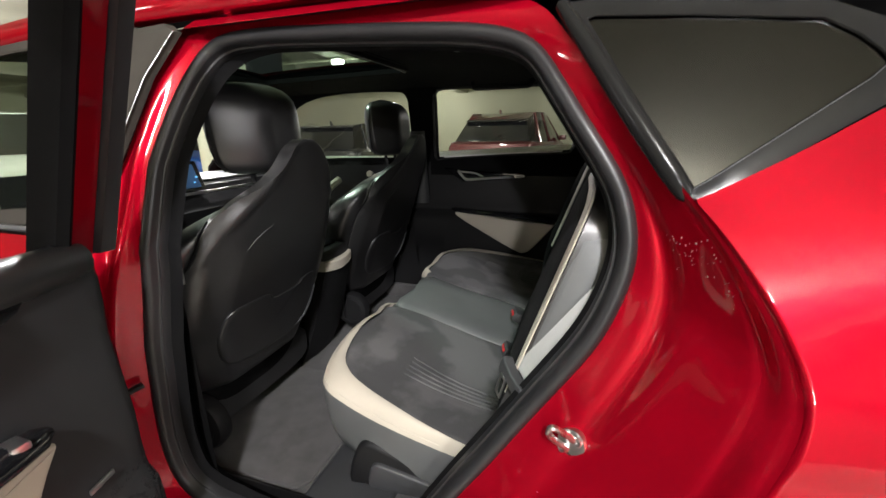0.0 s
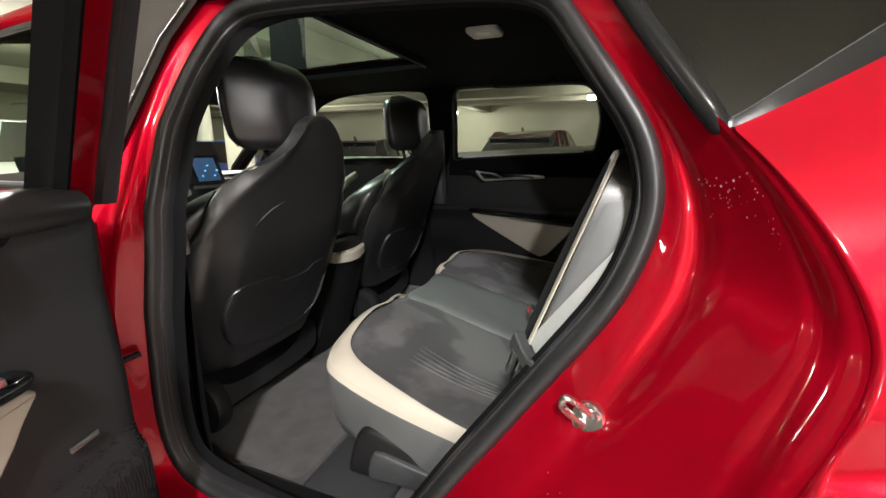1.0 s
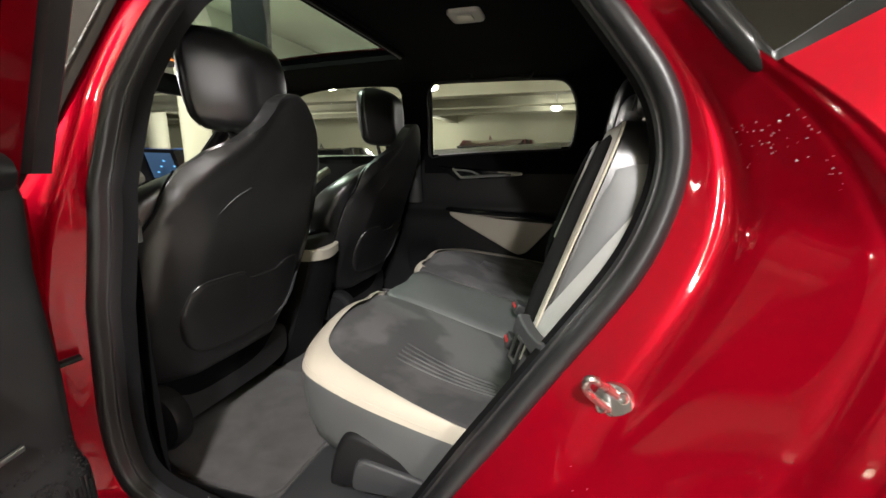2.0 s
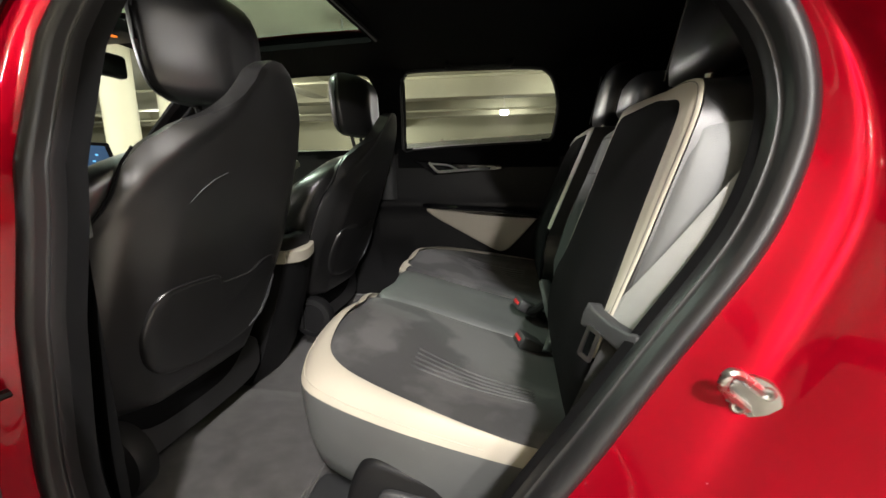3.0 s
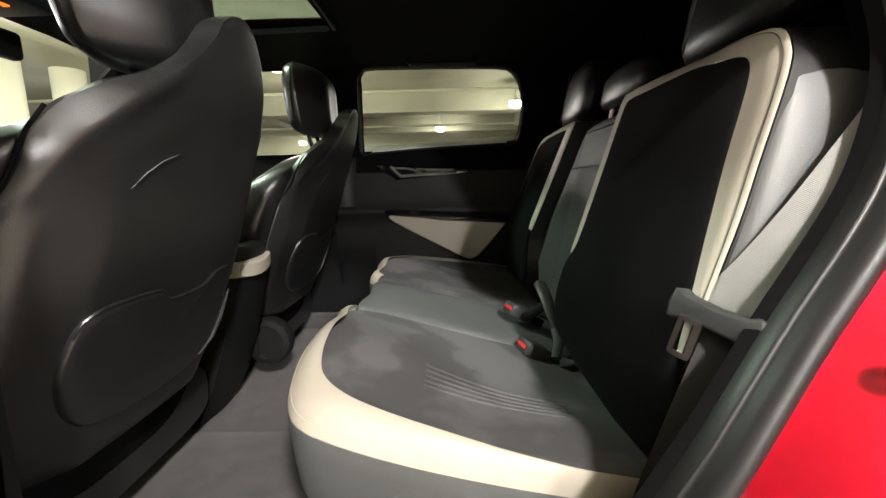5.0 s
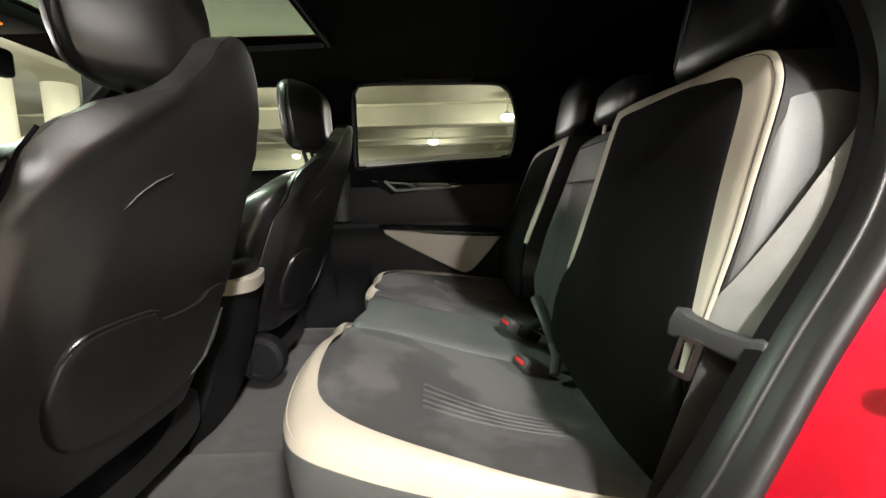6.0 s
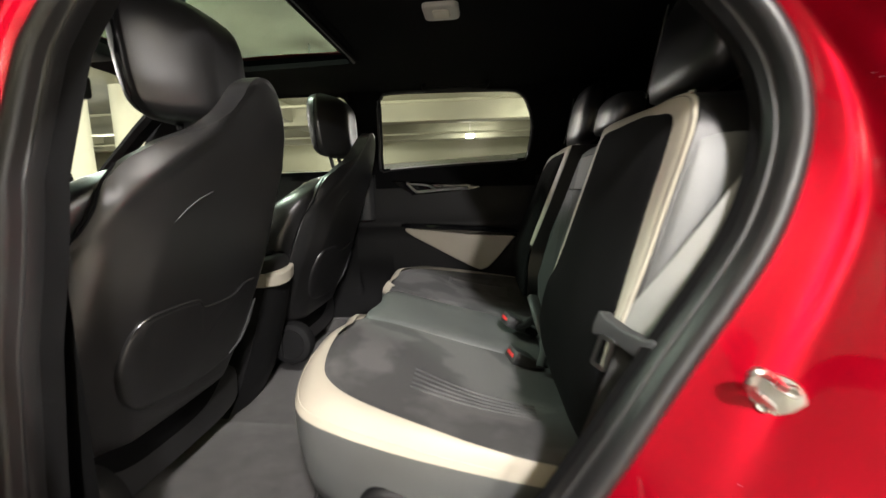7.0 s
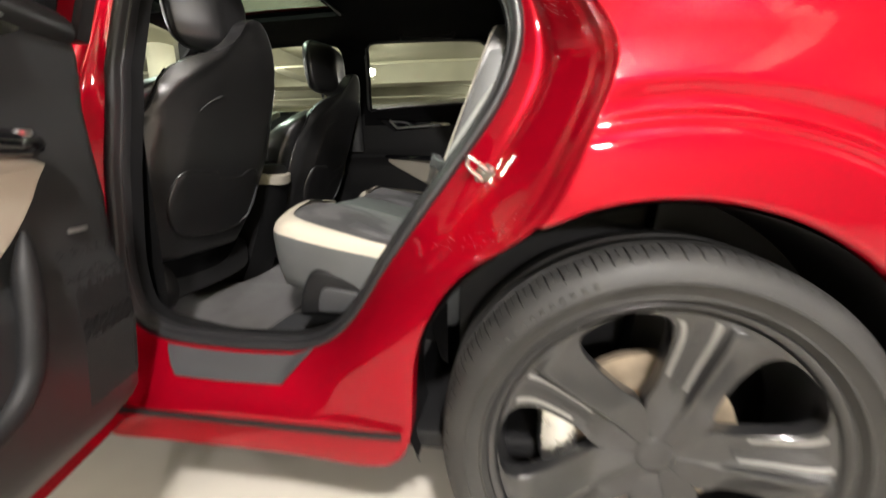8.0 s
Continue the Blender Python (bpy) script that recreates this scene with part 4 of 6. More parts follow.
# far rear door trim with handle and cream insert
fdoor = part("far_rear_door", patch([[farp(x, z, 0) for x in np.linspace(-1.145, -0.30, 20)] for z in (0.37, 0.45, 0.55, 0.62, 0.66, 0.70, 0.74, 0.80, 0.84, 0.86, 0.875, 0.89, 0.92, 0.98, 1.03, 1.06, 1.09, 1.105)]), PLASTIC, car, "black rear door trim with a cream insert")
part("door_top_pad", patch([[farp(x, lerp(1.04, 1.128 + 0.05 * (x + 1.02), i / 5), 0.006 * math.sin(math.pi * i / 5) + 0.003) for x in np.linspace(-1.05, -0.33, 14)] for i in range(6)]), HEADLINER, fdoor)
insert = [tuple(p) for p in spline([(-0.907, 0.862), (-0.90, 0.835), (-0.75, 0.752), (-0.60, 0.676), (-0.56, 0.672), (-0.52, 0.70), (-0.42, 0.82), (-0.43, 0.826), (-0.65, 0.838), (-0.88, 0.866)], 4, closed=True)]
part("insert", plate(insert, lambda u, v, w: (u, 0.688 - 0.10 * max(0.0, u + 0.907) * 0.3 - w, v), 0.014, 0.007), CREAM, fdoor, "cream leather insert")
part("armrest", tube(spline([(-0.93, 0.685, 0.872), (-0.80, 0.655, 0.866), (-0.62, 0.645, 0.858), (-0.42, 0.65, 0.842)], 4), [0.008] + [0.014] * 11 + [0.010], 8), GLOSSBLACK, fdoor)
pocket = [(-0.93, 0.80), (-0.72, 0.69), (-0.60, 0.635), (-0.42, 0.62), (-0.40, 0.48), (-0.90, 0.48)]
part("map_pocket", plate([tuple(p) for p in spline(pocket, 3, closed=True)], lambda u, v, w: (u, 0.715 - w, v), 0.04, 0.02), PLASTIC, fdoor)
bezel = [tuple(p) for p in spline([(-0.965, 1.075), (-0.955, 1.06), (-0.885, 1.012), (-0.86, 1.01), (-0.60, 1.028), (-0.575, 1.042), (-0.60, 1.052), (-0.80, 1.058)], 4, closed=True)]
part("handle_bezel", plate(bezel, lambda u, v, w: (u, 0.712 - w, v), 0.008, 0.003), GLOSSBLACK, fdoor)
part("door_handle", tube(spline([(-0.90, 0.70, 1.062), (-0.895, 0.69, 1.055), (-0.865, 0.682, 1.027), (-0.845, 0.68, 1.022), (-0.74, 0.682, 1.030), (-0.625, 0.696, 1.036)], 4), [0.004] + [0.0065] * 19 + [0.004], 8), CHROME, fdoor, "satin chrome door handle")
part("handle_cup", tube(spline([(-0.895, 0.700, 1.058), (-0.82, 0.70, 1.052), (-0.79, 0.698, 1.04), (-0.775, 0.694, 1.034)], 4), 0.0045, 8), CHROME, fdoor)
part("far_front_door", patch([[farp(x, z, 0) for x in np.linspace(-2.25, -1.13, 12)] for z in (0.37, 0.5, 0.66, 0.84, 0.87, 0.92, 1.05, 1.105)]), PLASTIC, car)
part("door_panel_insert", plate([(-1.62, 0.84), (-1.25, 0.70), (-1.18, 0.78), (-1.17, 0.85)], lambda u, v, w: (u, 0.70 - w, v), 0.015, 0.006), CREAM, car, "cream front door insert")

# far pillar belt cover
part("belt_cover", loft([[(-1.095 + 0.045 * math.cos(a), 0.66 + 0.025 * math.sin(a) - 0.13 * (z - 1.05), z) for a in np.linspace(0, 2 * math.pi, 13)[:-1]] for z in (0.9, 1.05, 1.2, 1.24, 1.255)]), GREYPLASTIC, car)

# dashboard, screen, steering wheel, mirror
dash = thing("dashboard", (-2.1, 0, 0.95), "black dashboard with a top lightened for windscreen glare and a curved screen", "dashboard")
D = lambda x, y, z: (x + 2.1, y, z - 0.95)
part("panel", loft([[D(x, y, z) for x, z in ((-1.98, 0.98), (-1.93, 0.93), (-1.95, 0.80), (-2.05, 0.62), (-2.3, 0.60), (-2.42, 1.04), (-2.1, 1.045), (-2.0, 1.03))] for y in np.linspace(-0.74, 0.74, 9)]), PLASTIC, dash)
# lighter cover carries the windscreen's reflection on the dark top
part("top_cover", patch([[D(x, y, 1.047 + 0.004 * math.cos(y * 2)) for y in np.linspace(-0.72, 0.72, 9)] for x in (-2.42, -2.25, -2.05)], 0.006), GREYLEATHER, dash)
part("screen", loft([[D(-1.975 + dx - 0.03 * (y * 1.2) ** 2, y, z) for y in np.linspace(-0.55, 0.17, 12)] for dx, z in ((0, 1.018), (0.012, 1.02), (-0.03, 1.142), (-0.042, 1.14))], closed=False, cap=False), GLOSSBLACK, dash)
part("display", patch([[D(-1.972 + dx, y, z) for y in (0.03, 0.09, 0.145)] for dx, z in ((0.012, 1.03), (-0.026, 1.13))]), glow("display_glow", (0.02, 0.06, 0.13), 0.12), dash, "dim blue display")
icons = bmesh.new()
for k in range(5):
    box(icons, D(-1.963 - 0.008 * (k % 3), 0.05 + 0.02 * k, 1.05 + 0.022 * (k % 3)), D(-1.960 - 0.008 * (k % 3), 0.058 + 0.02 * k, 1.056 + 0.022 * (k % 3)))
part("display_bars", icons, glow("icon_glow", (0.2, 0.6, 1.0), 0.7), dash)
part("light_strip", ribbon([D(-1.955, y, 1.006) for y in np.linspace(0.0, 0.68, 8)], (0, 0, 1), 0.006, 0.004), CHROME, dash)
sw = thing("steering_wheel", (-1.78, -0.38, 0.98), "black leather steering wheel", "steering wheel")
ring = [(0.05 * math.sin(a) * -0.9, 0.18 * math.cos(a), 0.17 * math.sin(a)) for a in np.linspace(0, 2 * math.pi, 33)]
part("wheel_rim", tube(ring, 0.016, 8), LEATHER, sw)
part("hub", boxed((-0.05, -0.08, -0.05), (0.0, 0.08, 0.05), 0.02), PLASTIC, sw)
part("spoke", boxed((-0.02, -0.17, -0.02), (0.0, 0.17, 0.015), 0.006), PLASTIC, sw)
mirror = thing("rear_view_mirror", (-1.84, 0.0, 1.385), "black rear-view mirror on the windscreen", "mirror")
part("housing", boxed((-0.02, -0.12, -0.04), (0.02, 0.12, 0.035), 0.015, 3), PLASTIC, mirror)
part("stalk", tube([(0, 0, 0.02), (-0.03, 0, 0.07)], 0.012, 8), PLASTIC, mirror)
oc_ = thing("overhead_console", (-1.80, 0.0, 1.475), "black overhead console with switches", "console")
part("housing", boxed((-0.10, -0.11, -0.02), (0.10, 0.11, 0.02), 0.012), PLASTIC, oc_)
part("indicator", boxed((0.03, -0.03, -0.024), (0.045, 0.03, -0.0195), 0.001), glow("amber_lamp", (1.0, 0.25, 0.03), 0.8), oc_)


# ---- front seats ----
BACKW = [(0.57, 0.205), (0.58, 0.222), (0.60, 0.238), (0.656, 0.267), (0.723, 0.285), (0.795, 0.292), (0.861, 0.294), (0.915, 0.288), (0.951, 0.281), (1.017, 0.264), (1.046, 0.256), (1.07, 0.247), (1.084, 0.241), (1.112, 0.208), (1.137, 0.163), (1.15, 0.145), (1.173, 0.115), (1.20, 0.085), (1.22, 0.065), (1.232, 0.044), (1.241, 0.018)]
BACKX = [(0.44, -1.272), (0.5, -1.262), (0.6, -1.232), (0.7, -1.195), (0.81, -1.152), (1.0, -1.083), (1.126, -1.035), (1.235, -0.994)]
# the horn between the shoulders stands a little off the middle
BACKC = [(1.06, 0.0), (1.112, 0.012), (1.137, 0.031), (1.15, 0.035), (1.173, 0.035), (1.20, 0.025), (1.22, 0.010), (1.25, -0.012)]


# a rolled ridge climbs each shoulder to the horn: height, distance from the middle
RIDGE = [(0.98, 0.262), (1.01, 0.250), (1.035, 0.235), (1.06, 0.210), (1.095, 0.170), (1.135, 0.115), (1.168, 0.088), (1.198, 0.070), (1.234, 0.045), (1.26, 0.03)]


def ridge_distance(y, z):
    """Distance past the shoulder ridge, negative below it."""
    best, side = 1.0, -1.0
    for (z0, y0), (z1, y1) in zip(RIDGE, RIDGE[1:]):
        ty, tz = y1 - y0, z1 - z0
        f = max(0.0, min(1.0, ((y - y0) * ty + (z - z0) * tz) / (ty * ty + tz * tz)))
        d = math.hypot(y - lerp(y0, y1, f), z - lerp(z0, z1, f))
        if d < best:
            best = d
            side = 1.0 if (y - y0) * tz - (z - z0) * ty > 0 else -1.0
    return best * side


def back_x(y, z):
    """Rear face of the seat back, y from the seat's middle."""
    w, yc = table(BACKW, z), table(BACKC, z)
    q = min(1.0, abs(y - yc) / w)
    roll = max(0.0, q - 0.62) / 0.38
    side = 1.0 if y > 0 else table([(0.62, 1.0), (0.80, 0.7)], z)
    low = table(BACKX, z) + 0.026 - min(1.0, w / 0.16) * (0.008 * q ** 2 + 0.048 * side * roll + 0.030 * side * max(0.0, (q - 0.86) / 0.14) ** 1.6)
    if z < 0.93:
        return low
    d = ridge_distance(-y, z) if y < 0 else -0.1
    high = table(BACKX, z) + 0.026 - 0.008 * q ** 2 - 0.10 * max(0.0, d + 0.06) ** 1.5
    if y < 0:
        high += 0.006 * math.exp(-(d / 0.016) ** 2)
        high -= 0.030 * max(0.0, min(1.0, (1.10 - z) / 0.06)) * max(0.0, (q - 0.6) / 0.4) ** 2
    if d > 0:
        high -= 0.75 * d * d / (d + 0.012)
    f = min(1.0, (z - 0.93) / 0.09) * min(1.0, max(0.0, (0.04 - y) / 0.08))
    return lerp(low, high, f * f * (3 - 2 * f))


def front_seat():
    seat = thing("front_seat", (-1.25, -0.39, 0.37), "black leather front seat with a map pocket and cream piping", "car seat", "front seats")
    P = lambda x, y, z: (x + 1.25, y, z - 0.37)
    zs = [0.57, 0.574, 0.58, 0.60, 0.63, 0.66, 0.70, 0.74, 0.78, 0.82, 0.86, 0.90] + [0.93 + 0.0075 * k for k in range(39)] + [1.222, 1.23, 1.237, 1.241]
    rings = []
    for z in zs:
        w, yc = table(BACKW, z), table(BACKC, z)
        depth = table([(0.45, 0.10), (0.9, 0.09), (1.0, 0.05), (1.06, 0.026), (1.12, 0.022), (1.2, 0.022), (1.243, 0.012)], z)
        fold = 0.012 * max(0.0, (0.585 - z) / 0.015) ** 2
        ring = []
        for k in range(65):
            y = yc + w * math.sin(radians(-90 + 180 * k / 64))
            ring.append(P(back_x(y, z) - fold, y, z))
        for k in range(13):
            y = yc + w * 0.97 * math.sin(radians(90 - 180 * k / 12))
            ring.append(P(min(back_x(y, z), table(BACKX, z)) - depth, y, z))
        rings.append(ring)
    part("back_shell", loft(rings), LEATHER, seat, angle=50)
    # padded front half with its bolsters
    rings = []
    for z in (0.52, 0.54, 0.58, 0.66, 0.75, 0.84, 0.90, 0.95, 0.98, 1.0, 1.02, 1.04, 1.055, 1.068, 1.078, 1.086, 1.092):
        w = table([(0.5, 0.26), (0.6, 0.285), (0.75, 0.312), (0.85, 0.330), (0.90, 0.332), (0.95, 0.326), (0.98, 0.316), (1.0, 0.306), (1.02, 0.288), (1.04, 0.262), (1.055, 0.235), (1.068, 0.205), (1.078, 0.172), (1.086, 0.13), (1.092, 0.07)], z)
        half = table([(0.9, 0.105), (0.98, 0.085), (1.03, 0.06), (1.09, 0.04)], z)
        x0 = table(BACKX, z) - 0.016 - half
        rings.append([P(x0 + half * math.copysign(abs(math.cos(a)) ** 0.55, math.cos(a)), w * math.copysign(abs(math.sin(a)) ** 0.6, math.sin(a)), z) for a in np.linspace(0, 2 * math.pi, 49)[:-1]])
    part("backrest", loft(rings), LEATHER, seat, angle=60)
    for s in (-1, 1):
        line = [(0.62, 0.262), (0.75, 0.285), (0.85, 0.29), (0.92, 0.283), (0.97, 0.262), (1.01, 0.23), (1.04, 0.19), (1.06, 0.14)]
        part("cream_bolster", tube([P(table(BACKX, z) - 0.245, s * (w - 0.002), z) for z, w in line], 0.016, 8), CREAM, seat, "cream leather bolster edge")
        part("seam", tube([P(back_x(s * w, z) - 0.004, s * (w + 0.003), z) for z, w in [(z, table(BACKW, z)) for z in np.linspace(0.60, 1.075, 20)]], 0.0024, 6), HEADLINER, seat)
    # pocket: a bulging panel with a stepped, hemmed mouth
    mouth = [(-0.205, 0.755), (-0.200, 0.80), (-0.186, 0.823), (-0.155, 0.830), (-0.075, 0.829), (-0.05, 0.822), (-0.033, 0.806), (0.0, 0.803), (0.055, 0.804), (0.08, 0.812), (0.10, 0.824), (0.135, 0.828), (0.155, 0.82), (0.168, 0.79), (0.174, 0.70), (0.164, 0.66), (0.135, 0.638), (0.06, 0.628), (-0.05, 0.628), (-0.14, 0.645), (-0.178, 0.675), (-0.197, 0.715)]
    loop = [tuple(p) for p in spline(mouth[::-1], 3, closed=True)]
    rings = [[P(back_x(u, v) - 0.006, u, v) for u, v in loop], [P(back_x(u, v) + 0.004, u, v) for u, v in loop]]
    cy, cz = -0.015, 0.725
    for f in (0.97, 0.9, 0.75, 0.55, 0.3, 0.1):
        rings.append([P(back_x(lerp(cy, u, f), lerp(cz, v, f)) + 0.007 + 0.004 * (1 - f), lerp(cy, u, f), lerp(cz, v, f)) for u, v in loop])
    pk = part("map_pocket", loft(rings), LEATHER, seat, "soft black map pocket", angle=60)
    top = [p for p in loop if p[1] > 0.79]
    top.sort(key=lambda p: p[0])
    part("pocket_hem", tube([P(back_x(u, v) + 0.006, u, v) for u, v in top], 0.0028, 6), LEATHER, pk)
    # embossed line in lighter leather, its highlight put into the colour
    part("embossed_line", tube([P(back_x(y, z) + 0.0015, y, z) for y, z in ((-0.16, 0.985), (-0.14, 1.005), (-0.115, 1.022), (-0.085, 1.034))], [0.0003, 0.0009, 0.0009, 0.0003], 6), GREYLEATHER, seat)
    part("handle_tab", tube([P(back_x(y, z) + 0.008, y, z) for y, z in ((0.175, 0.77), (0.172, 0.71), (0.158, 0.67), (0.12, 0.645))], [0.002, 0.005, 0.004, 0.002], 6), GREYPLASTIC, seat)
    # headrest with hollowed rear
    rings = []
    for z, w, d, xo in ((1.160, 0.085, 0.030, 0.004), (1.164, 0.112, 0.042, 0.003), (1.175, 0.131, 0.052, 0.002), (1.183, 0.139, 0.0555, 0.0015), (1.188, 0.1425, 0.057, 0.001), (1.195, 0.146, 0.058, 0.001), (1.22, 0.153, 0.061, 0.0), (1.25, 0.156, 0.062, -0.002), (1.28, 0.157, 0.0625, -0.004), (1.30, 0.157, 0.0625, -0.005), (1.32, 0.155, 0.061, -0.007), (1.34, 0.150, 0.057, -0.010), (1.355, 0.140, 0.050, -0.013), (1.367, 0.122, 0.040, -0.016), (1.375, 0.095, 0.027, -0.018), (1.379, 0.06, 0.014, -0.02)):
        ring = []
        for a in np.linspace(0, 2 * math.pi, 57)[:-1]:
            c, s = math.cos(a), math.sin(a)
            e1, e2 = (0.58, 0.72) if c > 0 else (0.75, 0.6)
            x = d * math.copysign(abs(c) ** e1, c)
            y = w * math.copysign(abs(s) ** e2, s)
            if c > 0:
                f = max(0.0, (abs(y) / w - 0.30) / 0.70)
                x = 1.22 * d * (1 - f ** 1.2) ** 0.9 - 0.010 * max(0.0, 1 - ((z - 1.25) / 0.08) ** 2) * max(0.0, 1 - abs(y) / (0.45 * w))
            ring.append(P(-1.115 + xo + x, y, z))
        rings.append(ring)
    hr = part("headrest", loft(rings), LEATHER, seat, angle=60)
    part("headrest_seam", tube([P(-1.132, y * 1.003, z) for z, y in ((1.17, -0.120), (1.195, -0.144), (1.25, -0.157), (1.30, -0.158), (1.34, -0.150), (1.367, -0.122), (1.381, -0.05), (1.381, 0.05), (1.367, 0.122), (1.34, 0.150), (1.30, 0.158), (1.25, 0.157), (1.195, 0.144), (1.17, 0.120))], 0.003, 6), PLASTIC, hr)
    for s in (-1, 1):
        part("headrest_post", tube([P(-1.11, s * 0.045, 1.10), P(-1.128, s * 0.045, 1.18)], 0.007, 8), PLASTIC, seat)
        # recliner cover
        m = Matrix.Translation(P(-1.235, s * 0.225, 0.508)) @ Matrix.Rotation(radians(-90 * s), 4, "X")
        if s < 0:
            part("recliner_cover", lathe([(0.074, -0.02), (0.076, 0.008), (0.070, 0.018), (0.052, 0.022), (0.049, 0.019), (0.02, 0.0195)], 32, m=m), PLASTIC, seat, "round black recliner cover")
        part("seat_rail", boxed(P(-1.75, s * 0.19 - 0.02, 0.375), P(-1.40, s * 0.19 + 0.02, 0.40), 0.005), PLASTIC, seat)
        part("side_cover", boxed(P(-1.68, s * 0.25 - 0.02, 0.41), P(-1.36, s * 0.25 + 0.02, 0.52), 0.015), PLASTIC, seat)
    # matt black box added below the cushion in place of the shade there
    part("seat_frame", boxed(P(-1.72, -0.225, 0.40), P(-1.33, 0.225, 0.47), 0.02), HEADLINER, seat)
    part("rear_skirt", loft([[P(x - 0.03 * (abs(y) / w) ** 4, y, z) for y in np.linspace(-w, w, 15)] + [P(x - 0.12, y, z) for y in np.linspace(w, -w, 15)] for x, z, w in ((-1.29, 0.44, 0.19), (-1.275, 0.45, 0.20), (-1.262, 0.49, 0.215), (-1.247, 0.54, 0.222), (-1.238, 0.565, 0.222), (-1.238, 0.585, 0.215))]), HEADLINER, seat, "black cloth skirt under the seat back")
    rings = []
    for x, w, z0, z1 in ((-1.78, 0.20, 0.50, 0.58), (-1.76, 0.24, 0.47, 0.625), (-1.65, 0.26, 0.45, 0.645), (-1.4, 0.27, 0.44, 0.61), (-1.26, 0.26, 0.44, 0.58)):
        rings.append([P(x, w * math.copysign(abs(math.cos(a)) ** 0.5, math.cos(a)), lerp(z0, z1, 0.5 + 0.5 * math.copysign(abs(math.sin(a)) ** 0.5, math.sin(a)))) for a in np.linspace(0, 2 * math.pi, 25)[:-1]])
    part("seat_cushion", loft(rings), LEATHER, seat, angle=60)
    return seat


seat_left = front_seat()
copy_thing(seat_left, Matrix.Translation((-1.25, 0.39, 0.37)))

# ---- centre console ----
con = thing("centre_console", (-1.3, 0, 0.37), "black centre console with a cream band behind the armrest", "console")
C = lambda x, y, z: (x + 1.3, y, z - 0.37)
part("body", loft([[C(x0 - 0.0 + (0.012 * math.cos(y * 16)), y, z) for y in np.linspace(-w, w, 9)] + [C(-2.0, y, z) for y in np.linspace(w, -w, 9)] for z, x0, w in ((0.374, -1.315, 0.105), (0.45, -1.275, 0.105), (0.60, -1.225, 0.098), (0.72, -1.195, 0.09), (0.765, -1.185, 0.086))]), PLASTIC, con)
part("cream_band", loft([[C(-1.182 + 0.016 * math.cos(y * 16) + o, y, z + 0.03 * (abs(y) / 0.09) ** 2 * 0.3) for y in np.linspace(-0.09, 0.09, 11)] + [C(-1.45, y, z) for y in np.linspace(0.09, -0.09, 11)] for z, o in ((0.757, 0.0), (0.76, 0.004), (0.792, 0.006), (0.797, 0.002))]), CREAM, con, "cream leather band")
part("armrest", loft([[C(-1.19 + o + 0.016 * math.cos(y * 16), y * s, z) for y in np.linspace(-0.085, 0.085, 11)] + [C(-1.50, y * s, z) for y in np.linspace(0.085, -0.085, 11)] for z, o, s in ((0.797, 0.0, 1), (0.825, 0.0, 1), (0.838, -0.008, 0.95), (0.842, -0.02, 0.8))]), LEATHER, con, "black leather armrest")
part("phone_tray", boxed(C(-1.30, -0.05, 0.842), C(-1.21, 0.045, 0.856), 0.006), GLOSSBLACK, con)

# ---- rear bench ----
bench = thing("rear_bench", (-0.6, 0, 0.37), "rear bench in dark suede with cream leather borders", "car seat")
R = lambda x, y, z: (x + 0.6, y, z - 0.37)


def ztop(x, y):
    """The cushions fall towards the back, least at their outer ends."""
    k = max(0.0, min(1.0, (abs(y) - 0.32) / 0.28))
    crown = 0.024 * math.exp(-((abs(y) - 0.36) / 0.12) ** 2 - ((x + 0.80) / 0.16) ** 2)
    return 0.705 - (0.26 - 0.11 * k * k * (3 - 2 * k)) * (x + 0.86) + crown


